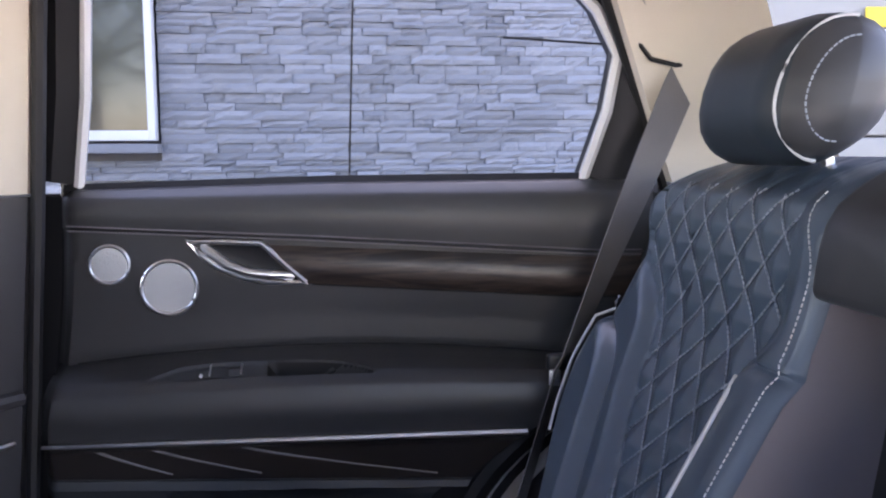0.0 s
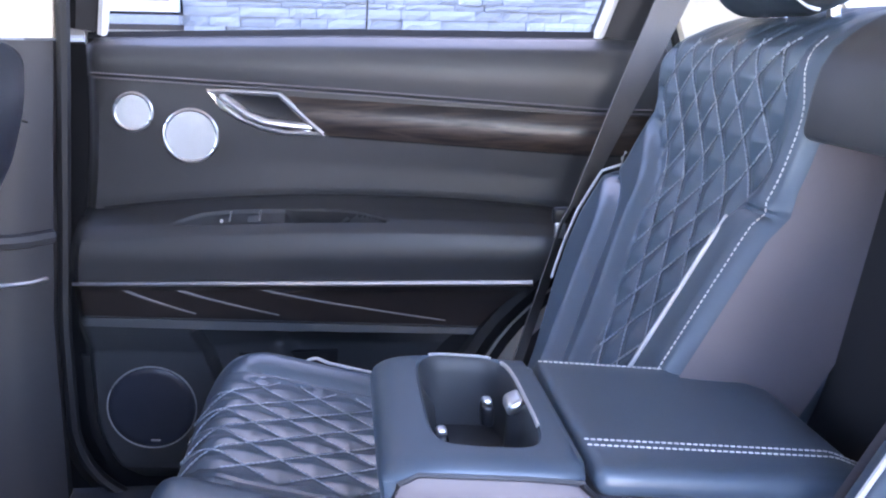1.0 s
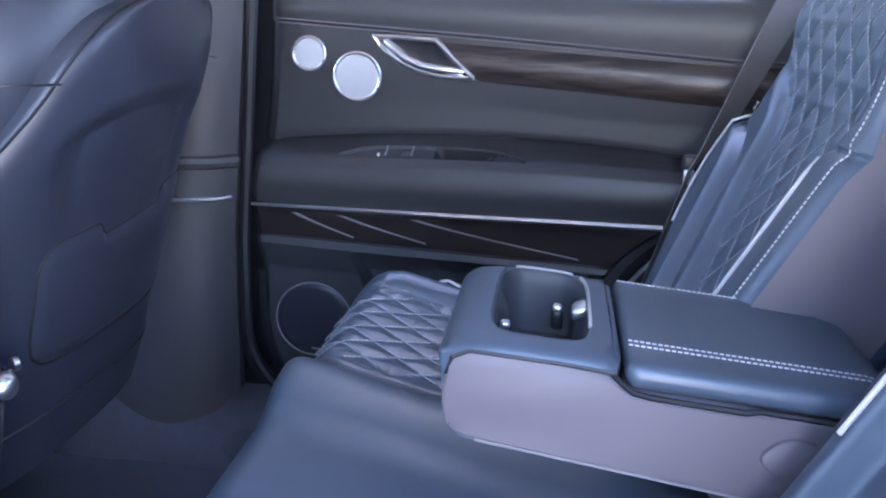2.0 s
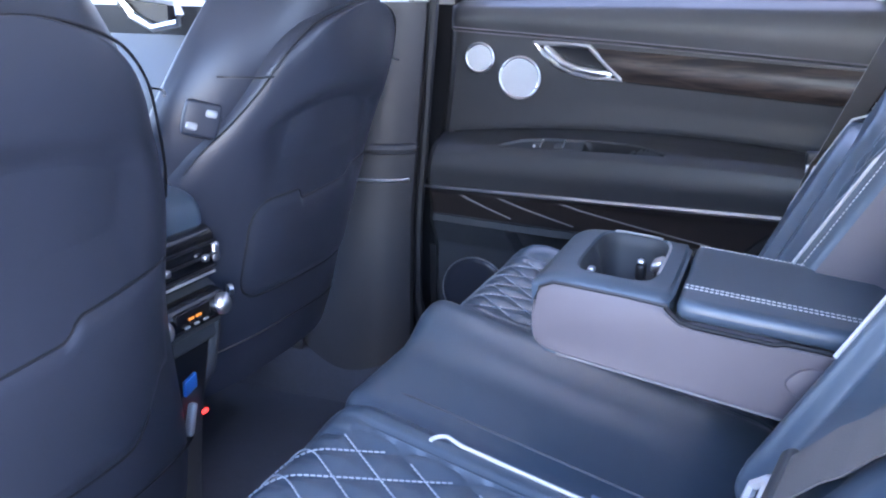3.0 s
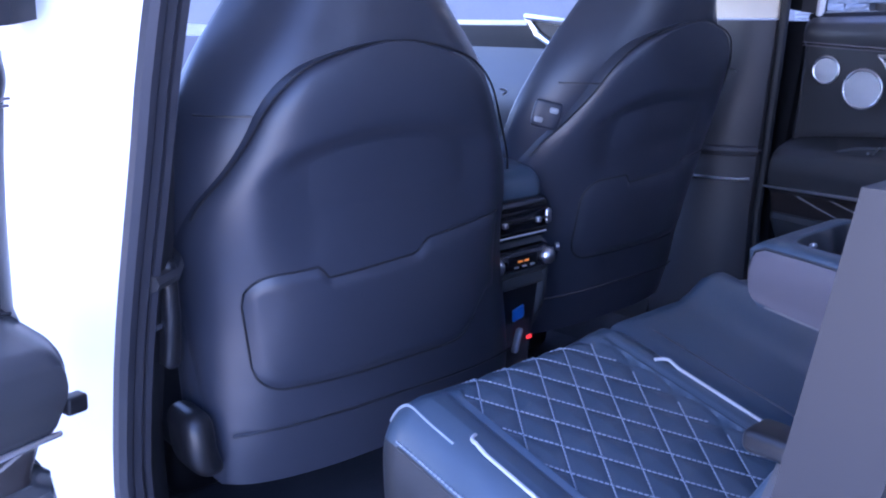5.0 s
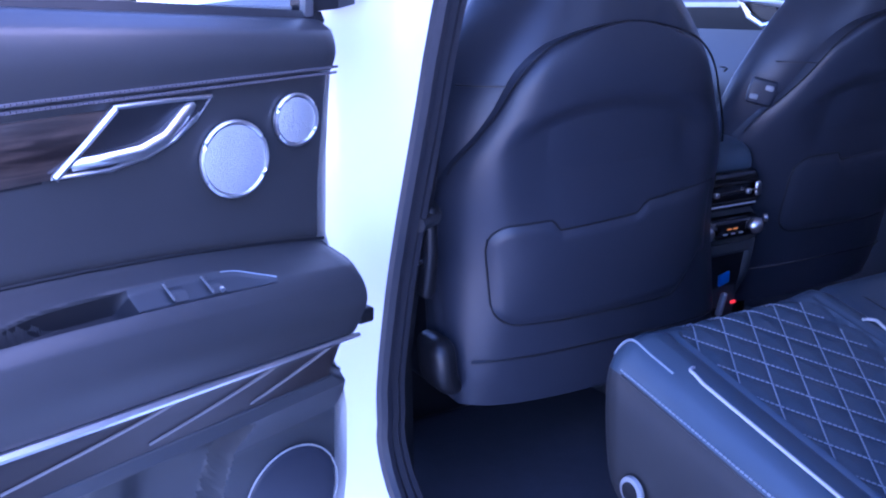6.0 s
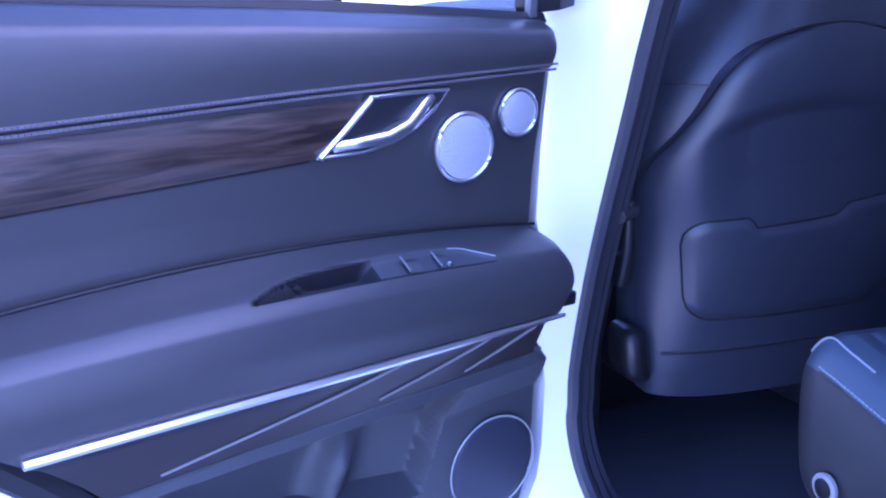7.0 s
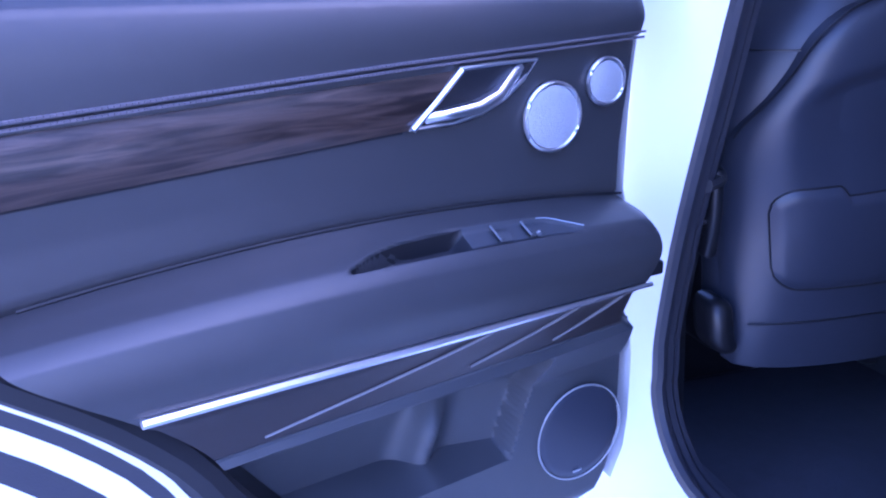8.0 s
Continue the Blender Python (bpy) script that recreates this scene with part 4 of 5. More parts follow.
# matt white in place of steel, for the sky it would reflect
part("tongue_plate", plate, PIPING, belt_c, "steel tongue with a slot, its sky reflection coloured white")

buckle = thing("belt_buckle", "seat belt buckle with red button between the cushions", "buckle")
def in_buckle(x, y, z):
    """Places on the buckle, which lies askew."""
    return lambda p: Vector((x + 0.54 * p.x + 0.35 * p.y, y + 0.84 * p.x - 0.94 * p.y, z + p.z))


part("buckle_body", rbox((0, 0, 0), (0.046, 0.060, 0.030), 0.006, (2, 2, 1), in_buckle(0.825, -0.138, 0.540)), BLACK_PLASTIC, buckle)
part("release_button", rbox((0, 0, 0), (0.044, 0.011, 0.010), 0.003, (1, 1, 1), in_buckle(0.816, -0.113, 0.5525)), RED, buckle, "red release button")
part("buckle_mouth", rbox((0, 0, 0), (0.034, 0.020, 0.006), 0.002, (1, 1, 1), in_buckle(0.828, -0.145, 0.5545)), PIPING, buckle, "white buckle mouth")
part("sleeve", rbox((0.770, -0.137, 0.5475), (0.075, 0.036, 0.0035), 0.0015, (3, 1, 1), lambda p: Vector((p.x, p.y, p.z - 0.26 * (p.x - 0.770)))), VINYL, buckle, "pale blue plastic sleeve")

# ---- front seats ----
def panel_half_width(z):
    """Half the width of the panel on a front backrest at a height."""
    return curve([(0.40, 0.243), (0.50, 0.243), (0.62, 0.247), (0.78, 0.262), (0.90, 0.256), (0.97, 0.240), (1.05, 0.205), (1.12, 0.16)], z)


def seat_half_width(z):
    """Half the width of a front backrest at a height."""
    return curve([(0.40, 0.243), (0.50, 0.243), (0.62, 0.247), (0.78, 0.260), (0.835, 0.254), (0.86, 0.246), (0.90, 0.228), (0.93, 0.212), (0.97, 0.186), (1.00, 0.162), (1.05, 0.130), (1.12, 0.11)], z)


def front_seat(y0, place_x, tilt, label, pocket_v=0.0, pocket_z=0.0, up=0.0):
    """y0: its middle; place_x: the back face at 0.70 m; tilt: how far it leans back; pocket_v, pocket_z, up: how far pocket and arch are moved."""
    seat = thing("front_seat", label, "car seat", "front seats")

    def lean(z):
        return place_x + tilt * (z - 0.70)

    def inner(v):
        """The driver seat is a little wider towards the middle of the car."""
        return 1 + 0.11 * smooth(0.0, 1.0, v) if y0 < 0 else 1.0

    def crown(v, z):
        """How far the back face curves forward, v from -1 to 1 across."""
        return -0.100 * abs(v) ** 3.0 * (0.45 + 0.55 * smooth(0.46, 0.72, z)) - 0.020 * smooth(0.88, 1.05, z)

    def body(p):
        z = 0.78 + p.z
        z = max(z, 0.455 - 0.3 * (0.455 - z))
        v = p.y / 0.25
        k = (p.x + 0.07) / 0.14  # 0 front, 1 back
        x = lean(z) - 0.125 * (1 - k) + (crown(v, z) - 0.012) * k + 0.03 * abs(v) ** 3 * -1 * (1 - k)
        return Vector((x, y0 + v * seat_half_width(z) * inner(v), z))

    cushion = part("backrest", rbox((0, 0, 0), (0.14, 0.50, 0.70), 0.05, (4, 26, 32), body), SEAT_LEATHER, seat, "dark navy leather backrest")

    # the padded panel on its back: an arched outline, set a little proud
    def edge(z):
        z -= up * smooth(0.60, 0.93, z)
        if z > 0.947:
            return math.sqrt(max(0.0, (0.9615 - z) / 0.106))
        return curve([(0.43, 0.955), (0.50, 0.975), (0.70, 0.985), (0.775, 0.90), (0.818, 0.796), (0.856, 0.713), (0.883, 0.665), (0.906, 0.61), (0.933, 0.50), (0.947, 0.37), (0.957, 0.18), (0.962, 0.0)], z)

    def arch(v, z):
        """The hollow under the arch of the panel."""
        rim = 0.785 + 0.080 * math.sqrt(max(0.0, 1 - (v / 0.74) ** 2)) if abs(v) < 0.74 else 0.0
        inside = smooth(rim + 0.010, rim - 0.026, z) * smooth(0.76, 0.42, abs(v)) if rim else 0.0
        return inside

    def shell(v, z, out=0.0):
        w = panel_half_width(z)
        x = lean(z) + crown(v, z) + 0.006 - 0.019 * arch(v, z) * smooth(0.64, 0.79, z) + out
        return Vector((x, y0 + v * w * inner(v), z))

    zs = frange(0.432, 0.93, 70) + frange(0.934, 0.9595, 10) + [0.9605, 0.9610, 0.96135, 0.96148]
    zs = [z + up * smooth(0.60, 0.93, z) for z in zs]
    bm = sheet(lambda z, k: shell(k * edge(z), z) + Vector((-0.016 * abs(k) ** 14, 0, 0)), zs, frange(-1, 1, 64))
    rim_e = [e for e in bm.edges if e.is_boundary]
    for v in [g for g in bmesh.ops.extrude_edge_only(bm, edges=rim_e)["geom"] if isinstance(g, bmesh.types.BMVert)]:
        v.co.x -= 0.03
    back = part("back_panel", bm, SEAT_LEATHER, seat, "smooth dark panel on the seat back")

    # map pocket: a padded flap with a cut-out along its upper edge, open to the inner side
    def pocket_top(v):
        v -= pocket_v
        z = 0.699 + pocket_z + 0.016 * (v + 0.42) - 0.015 * smooth(-0.44, -0.40, v) * smooth(0.22, 0.10, v)
        return z - 0.034 * (1 - math.sqrt(1 - min(1.0, max(0.0, -0.65 - v) / 0.15) ** 2))

    def pocket_low(v):
        v -= pocket_v
        z = 0.553 + pocket_z + 0.034 * (1 - math.sqrt(1 - min(1.0, max(0.0, -0.65 - v) / 0.15) ** 2))
        return z + 0.055 * smooth(0.34, 0.68, v) ** 2

    def flap(v, k):
        low, top = pocket_low(v), pocket_top(v)
        z = low + (top - low) * k
        near = min(k * (top - low), (1 - k) * (top - low), (v - pocket_v + 0.80) * 0.24, (0.74 - v) * 0.24)
        return shell(v, z, 0.0055 * smooth(-0.004, 0.014, near) - 0.0005)

    across = frange(pocket_v - 0.7999, pocket_v - 0.65, 10) + frange(pocket_v - 0.63, 0.74, 60)
    fb = sheet(flap, across, frange(0, 1, 24))
    for e in [g for g in bmesh.ops.extrude_edge_only(fb, edges=[e for e in fb.edges if e.is_boundary])["geom"] if isinstance(g, bmesh.types.BMVert)]:
        e.co.x -= 0.012
    part("map_pocket", fb, SEAT_LEATHER, back, "padded map pocket")
    groove = [shell(v, pocket_top(v) + 0.001, 0.0004) for v in across[::-1]] + [shell(v, pocket_low(v) - 0.001, 0.0004) for v in across[:-8]]
    part("pocket_seam", tube(groove, 0.0016, 6), RUBBER_AND_SHADE, back, "dark seam round the pocket")
    slot = sheet(lambda v, k: shell(v, pocket_top(v) + k * (0.699 + pocket_z + 0.016 * (v - pocket_v + 0.42) + 0.003 - pocket_top(v)), 0.0008), frange(pocket_v - 0.43, pocket_v + 0.16, 24), frange(0, 1, 3))
    part("pocket_slot", slot, SEAT_LEATHER, back, "dark slot above the pocket")
    high = [z for z in zs if z > 0.765]
    part("panel_seam", tube([shell(edge(z) * sgn * 1.010, z, -0.004) for sgn, rows in ((-1, high), (1, high[::-1])) for z in rows], 0.0016, 6), BLACK_PLASTIC, back)
    part("lower_seam", tube([shell(v, 0.505 - 0.010 * (v + 0.2) ** 2, 0.0005) for v in frange(-0.92, 0.92, 24)], 0.0018, 5), BLACK_PLASTIC, back)
    for sgn in (-1, 1):
        part("bolster_seam", tube([Vector((lean(0.885) - 0.125 * k - 0.016, y0 + sgn * (seat_half_width(0.885) * (0.80 + 0.205 * math.sin(math.pi * 0.5 * min(1, k * 2.4)))), 0.885 + 0.004 * k)) for k in frange(0.02, 0.42, 8)], 0.0014, 5), BLACK_PLASTIC, cushion)
    if y0 < 0:
        part("hinge_cover", rbox((0, 0, 0), (0.070, 0.040, 0.085), 0.0195, (4, 2, 5), lambda p: Vector((place_x - 0.070 + p.x - 0.9 * max(0.0, p.z) ** 1.4, y0 - 0.262 + 0.02 * smooth(0.0, -0.07, p.z) + p.y, 0.498 + p.z))), BLACK_PLASTIC, seat, "dark hinge cover")
    part("seat_cushion", rbox((place_x - 0.48, y0, 0.445), (0.44, 0.44, 0.10), 0.04, (4, 4, 4), lambda p: Vector((p.x, p.y, p.z - 0.1 * (p.x - place_x + 0.3)))), SEAT_LEATHER, seat, "dark leather seat cushion")
    if y0 < 0:
        part("side_shield", rbox((place_x - 0.215, y0 - 0.225, 0.515), (0.20, 0.030, 0.17), 0.013, (3, 1, 3)), BLACK_PLASTIC, seat, "black side shield of the seat")
    part("seat_foot", rbox((place_x - 0.52, y0, 0.335), (0.30, 0.34, 0.19), 0.03, (1, 1, 1)), BLACK_PLASTIC, seat, "dark seat foot")
    return seat


front_seat(-0.307, 0.308, 0.06, "dark navy leather driver seat with padded map pocket behind")
passenger = front_seat(0.316, 0.235, 0.33, "dark navy leather passenger seat with padded map pocket behind", 0.18, 0.022, 0.014)
# seat buttons on the passenger seat's inner shoulder
pad_at, pad_turn = Vector((0.197, 0.0865, 0.834)), Matrix.Rotation(radians(47), 3, "Z") @ Matrix.Rotation(radians(14), 3, "Y")
pad = part("switch_pad", rbox((0, 0, 0), (0.048, 0.010, 0.044), 0.0049, (3, 1, 3), lambda p: pad_at + pad_turn @ Vector((p.x * (1 - 0.10 * abs(p.z) / 0.023), p.y, p.z))), SEAT_LEATHER, passenger, "rounded shoulder switch pad")
for dx, dz in ((-0.011, -0.010), (0.010, 0.009)):
    part("switch", rbox((0, 0, 0), (0.015, 0.008, 0.010), 0.0035, (1, 1, 1), lambda p: pad_at + pad_turn @ (p + Vector((dx, -0.003, dz)))), GRILLE, pad, "pale seat shift switch")
# side trim with a bright tip beside the driver seat
side_trim = part("belt_anchor_cover", rbox((0, 0, 0), (0.055, 0.020, 0.13), 0.010, (2, 1, 4), lambda p: Vector((0.262 + p.x * (1 - 0.5 * smooth(0, -0.07, p.z)), -0.600 + p.y, 0.675 + p.z))), BLACK_PLASTIC, car, "dark plastic anchor cover")
part("cover_tip", rbox((0.272, -0.594, 0.657), (0.006, 0.008, 0.005), 0.002, (1, 1, 1)), CHROME, side_trim)

belt_f = thing("seat_belt", "pale front seat belt beside the driver seat", "seat belt")
strap(sag((0.258, -0.586, 0.852), (0.292, -0.588, 0.915), 4) + sag((0.296, -0.589, 0.925), (0.315, -0.590, 1.06), 6), (1, 0.1, -0.4), 0.022, "webbing", belt_f, VINYL_GREY)
part("belt_tab", rbox((0.258, -0.584, 0.858), (0.014, 0.006, 0.016), 0.003, (1, 1, 1)), GRILLE, belt_f, "pale belt tab")
part("belt_slider", rbox((0.280, -0.586, 0.888), (0.026, 0.008, 0.012), 0.003, (1, 1, 1)), BLACK_PLASTIC, belt_f)

# ---- centre console ----
console = thing("centre_console", "black centre console end with vents, climate panel and USB sockets", "console")
CY = 0.006


def console_body(p):
    k = (p.z - 0.46) / 0.46
    return Vector((p.x - 0.02 * smooth(0.60, 0.30, p.z), p.y * (1 - 0.12 * smooth(0.62, 0.50, p.z)), p.z))


part("console_body", rbox((0.07, CY, 0.40), (0.27, 0.150, 0.38), 0.022, (2, 2, 8), console_body), PLASTIC, console, "dark grey console body")
part("console_tunnel", rbox((-0.35, CY, 0.42), (0.70, 0.20, 0.36), 0.03, (2, 2, 2)), LEATHER_TRIM, console)
part("console_armrest", rbox((-0.02, CY, 0.735), (0.44, 0.165, 0.06), 0.026, (6, 4, 2), lambda p: Vector((p.x, p.y, p.z - 0.5 * max(0, p.x - 0.12) ** 1.2))), LEATHER, console, "padded console lid")
vent = part("vent_block", rbox((0.105, CY, 0.672), (0.215, 0.168, 0.072), 0.018, (2, 3, 2)), GLOSS_BLACK, console, "gloss black air vent")
for i in range(3):
    part("vent_slat", rbox((0.2135, CY, 0.655 + 0.016 * i), (0.006, 0.140, 0.0035), 0.0015, (1, 1, 1)), BLACK_PLASTIC, vent)
for y in (-0.074, 0.074):
    part("vent_cap", rbox((0.208, CY + y, 0.672), (0.016, 0.014, 0.026), 0.006, (1, 1, 2)), CHROME, vent, "chrome vent end")
part("vent_bar", tube([(0.2165, CY - 0.064, 0.650), (0.2165, CY + 0.064, 0.650)], 0.0018, 6), CHROME, vent, "chrome vent bar")
for y in (-0.030, 0.045):
    part("vent_slider", rbox((0.2175, CY + y, 0.671), (0.008, 0.010, 0.009), 0.003, (1, 1, 1)), CHROME, vent)
part("console_neck", rbox((0.10, CY, 0.637), (0.20, 0.155, 0.014), 0.006, (1, 1, 1)), PLASTIC, console)
CX = CY - 0.006
part("climate_housing", rbox((0.126, CX, 0.612), (0.195, 0.180, 0.062), 0.027, (2, 4, 3), lambda p: Vector((p.x - 0.3 * (p.z - 0.612), p.y, p.z))), PLASTIC, console, "grey rounded panel housing")
climate = part("climate_panel", rbox((0.136, CX, 0.614), (0.195, 0.158, 0.038), 0.017, (2, 3, 2), lambda p: Vector((p.x - 0.3 * (p.z - 0.614), p.y, p.z))), GLOSS_BLACK, console, "gloss black climate panel")
for y in (-0.057, 0.057):
    part("knob", disc((0.236, CX + y, 0.614), (1, 0, 0.25), 0.0135, 0.012, sides=24, dome=0.008), CHROME, climate, "round chrome knob")
for y in (-0.072, 0.072):
    part("panel_glint", tube([(0.2325, CX + y, 0.606), (0.2325, CX + y * 1.03, 0.614), (0.230, CX + y, 0.623)], 0.0022, 6), CHROME, climate, "chrome end of the panel")
part("display", rbox((0.2315, CX, 0.614), (0.006, 0.066, 0.024), 0.002, (1, 1, 1)), GLOSS_BLACK, climate)
for i in range(2):
    part("display_digit", rbox((0.2352, CX - 0.007 + 0.014 * i, 0.615), (0.0012, 0.010, 0.0030), 0.0004, (1, 1, 1)), AMBER, climate, "lit amber figures")
for i in range(3):
    for dz in (0.0075, -0.0075):
        part("panel_button", rbox((0.2350 - 0.3 * dz, CX - 0.018 + 0.018 * i, 0.615 + dz), (0.003, 0.009, 0.0026), 0.001, (1, 1, 1)), GRILLE, climate)
part("side_button", disc((0.224, CX + 0.092, 0.620), (0.6, 0.8, 0), 0.007, 0.004, sides=16), CHROME, climate)
# socket bay under the panel
bay = part("socket_bay", rbox((0.194, CY + 0.003, 0.495), (0.030, 0.120, 0.150), 0.012, (1, 1, 2), lambda p: Vector((p.x - 0.02 * smooth(0.57, 0.42, p.z), p.y, p.z))), BLACK_PLASTIC, console, "recessed socket bay")
for y, wide in ((-0.062, 0.030), (0.068, 0.022)):
    part("bay_cheek", rbox((0.186, CY + y, 0.486), (0.060, wide, 0.205), 0.010, (2, 2, 3), lambda p: Vector((p.x - 0.06 * smooth(0.56, 0.40, p.z), p.y, p.z))), PLASTIC, console, "grey side of the socket bay")
part("bay_screw", disc((0.214, CY - 0.066, 0.520), (1, 0, 0), 0.003, 0.002, sides=12), CHROME, console)
part("bay_brow", rbox((0.184, CY, 0.573), (0.060, 0.150, 0.026), 0.008, (1, 2, 1)), PLASTIC, console)
part("usb_socket", rbox((0.2095, CY + 0.010, 0.515), (0.006, 0.024, 0.020), 0.002, (1, 1, 1), lambda p: Vector((p.x, p.y, p.z + 0.25 * (p.y - CY)))), BLUE, bay, "blue USB socket")
part("power_socket", rbox((0.208, CY + 0.010, 0.470), (0.012, 0.010, 0.040), 0.004, (1, 1, 1), lambda p: Vector((p.x, p.y + 0.3 * (p.z - 0.47), p.z))), GRILLE, bay, "silver plug in the outlet")
part("socket_light", rbox((0.212, CY + 0.034, 0.472), (0.004, 0.011, 0.006), 0.0018, (1, 1, 1)), RED_LIGHT, bay, "small red light")
part("cable_end", tube([(0.208, CY - 0.026, 0.455), (0.215, CY - 0.028, 0.440), (0.214, CY - 0.026, 0.420)], 0.004, 6), BLACK_PLASTIC, bay)

# ---- rear doors ----
HINGE = Vector((0.290, -0.80, 0.70))
OPEN = Matrix.Rotation(radians(-74.46), 3, Vector((0.0439, 0.0035, 1.0)).normalized())


def rear_door(s):
    """s 1: the closed door; -1: its mirror image, swung open on its hinge."""
    closed = s > 0
    door = thing("rear_door", "closed rear car door with dark leather, wood and chrome" if closed else "wide open white car door with dark leather, wood and chrome", "car door", "rear doors")

    def put(p):
        p = Vector((p[0], s * p[1], p[2]))
        return p if closed else HINGE + OPEN @ (p - HINGE)

    def skin(x):
        return 0.717 - 0.105 * (x - 0.34) - 0.03 * max(0.0, x - 0.55) ** 2

    def line(a, b, c):
        return lambda x: blend([(0.27, a), (0.62, b), (0.98, c)], x)

    def arc(a, b, c):
        """A curve through three heights along the door."""
        return lambda x: a + (b - a) * (x - 0.27) / 0.35 + ((c - b) / 0.36 - (b - a) / 0.35) / 0.71 * (x - 0.27) * (x - 0.62)

    lines = [
        (line(0.325, 0.325, 0.35), -0.020),
        (line(0.35, 0.35, 0.37), 0.000),
        (line(0.455, 0.455, 0.46), 0.002),
        (line(0.536, 0.532, 0.532), 0.004),
        (line(0.583, 0.578, 0.574), 0.034),
        (line(0.594, 0.590, 0.586), 0.030),
        (line(0.600, 0.597, 0.594), 0.032),
        (line(0.640, 0.644, 0.650), 0.050),
        (line(0.648, 0.654, 0.660), 0.062),
        (line(0.660, 0.666, 0.674), 0.067),
        (line(0.692, 0.700, 0.704), 0.076),
        (arc(0.714, 0.731, 0.730), 0.071),
        (arc(0.727, 0.746, 0.742), 0.055),
        (arc(0.736, 0.758, 0.748), 0.028),
        (arc(0.743, 0.770, 0.751), 0.005),
        (arc(0.749, 0.776, 0.757), 0.009),
        (line(0.81, 0.815, 0.798), 0.010),
        (line(0.87, 0.855, 0.833), 0.016),
        (line(0.928, 0.911, 0.890), 0.018),
        (line(0.933, 0.916, 0.895), 0.027),
        (line(0.950, 0.946, 0.938), 0.032),
        (line(0.968, 0.972, 0.972), 0.024),
        (line(0.977, 0.985, 0.987), 0.004),
        (line(0.980, 0.990, 0.992), -0.016),
    ]

    def front(z):
        if closed:
            x = curve([(0.44, 0.250), (0.585, 0.248), (0.66, 0.256), (0.745, 0.268), (0.90, 0.284), (1.0, 0.287)], z)
        else:
            x = curve([(0.44, 0.258), (0.55, 0.260), (0.583, 0.270), (0.602, 0.292), (0.64, 0.292), (0.66, 0.284), (0.70, 0.276), (0.722, 0.280), (0.745, 0.292), (0.84, 0.292), (0.94, 0.286), (1.0, 0.284)], z)
        return x + 0.13 * (1 - math.sqrt(1 - min(1.0, max(0.0, 0.44 - z) / 0.13) ** 2)) * 0.8

    def rear(z):
        return curve([(0.33, 0.62), (0.45, 0.715), (0.56, 0.80), (0.60, 0.825), (0.66, 0.882), (0.70, 0.930), (0.735, 0.975), (0.80, 1.02), (0.92, 1.05), (1.0, 1.06)], z)

    def pocket(x, z):
        """How deep the storage pocket in the lower panel is."""
        lip = 0.416 + 0.34 * (0.567 - z)
        ramp = max(0.0, min(1.0, (x - lip - 0.006) / 0.120))
        return (0.45 * smooth(lip, lip + 0.008, x) + 0.55 * ramp) * smooth(0.446, 0.462, z) * smooth(0.580, 0.570, z)

    def k_of(v):
        """Across the armrest's upper face: 0 at the door card, 1 at its edge."""
        return (14 - v) * 0.45 if v > 13 else (0.45 + (13 - v) * 0.55 if v > 12 else 1 + (12 - v) * 0.4)

    def plate_line(x):
        return curve([(0.395, 1.04), (0.420, 0.76), (0.445, 0.56), (0.50, 0.50), (0.56, 0.53), (0.62, 0.585), (0.650, 0.68), (0.675, 0.86), (0.694, 1.06)], x)

    def dent(x, k):
        """How deep the switch plate and the pull recess lie."""
        if not 0.395 < x < 0.694:
            return 0.0
        return (0.004 * smooth(0.396, 0.42, x) + 0.018 * smooth(0.550, 0.566, x)) * smooth(plate_line(x) - 0.02, plate_line(x) + 0.09, k) * smooth(1.09, 1.02, k) * smooth(0.694, 0.680, x)

    def profile(i, k):
        """Depth of the panel between two of its lines, rounded within the padded parts."""
        lo, hi = (8, 14) if 8 <= i < 14 else (18, 23) if 18 <= i < 23 else (i, i + 1)
        p0, p1, p2, p3 = [lines[max(lo, min(hi, j))][1] for j in (i - 1, i, i + 1, i + 2)]
        if hi == lo + 1:
            return p1 + (p2 - p1) * k
        return p1 + 0.5 * k * (p2 - p0 + k * (2 * p0 - 5 * p1 + 4 * p2 - p3 + k * (3 * (p1 - p2) + p3 - p0)))

    def panel(u, v):
        i = min(len(lines) - 2, int(v))
        k = v - i
        x = 0.27
        for _ in range(4):
            z = lines[i][0](x) * (1 - k) + lines[i + 1][0](x) * k
            x = front(z) + (rear(z) - front(z)) * u
        d = profile(i, k)
        if v < 5:
            d -= 0.070 * pocket(x, z) - 0.036 * math.exp(-(((x - 0.545 + 0.4 * (z - 0.50)) / 0.022) ** 2)) * smooth(0.56, 0.49, z) * pocket(x, z)
        if 10.5 < v < 14:
            deep = dent(x, k_of(v))
            z, d = z - 0.9 * deep, d - 0.35 * deep
        # the panel turns away at its front edge
        d -= 0.030 * smooth(0.020, 0.0, x - front(z))
        return Vector((x, skin(x) - d, z))

    def at(x, z, d):
        return put((x, skin(x) - d, z))

    us = [0, 0.004, 0.010, 0.018, 0.028] + frange(0.04, 1, 90)

    fine_us = us[:5] + frange(0.04, 0.155, 14) + frange(0.16, 0.61, 120) + frange(0.62, 1, 48)

    def band(name, a, b, mat, label="", n=4):
        vs = sorted(set(frange(a, b, int((b - a) * n)) + ([b - 0.08, b - 0.02] if b - a > 1 else [])))
        bm = sheet(lambda u, v: put(panel(u, v)), fine_us if name in ("armrest", "lower_panel") else us, vs)
        for g in bmesh.ops.extrude_edge_only(bm, edges=[e for e in bm.edges if e.is_boundary])["geom"]:
            if isinstance(g, bmesh.types.BMVert):
                g.co -= out * 0.012
        return part(name, bm, mat, door, label)

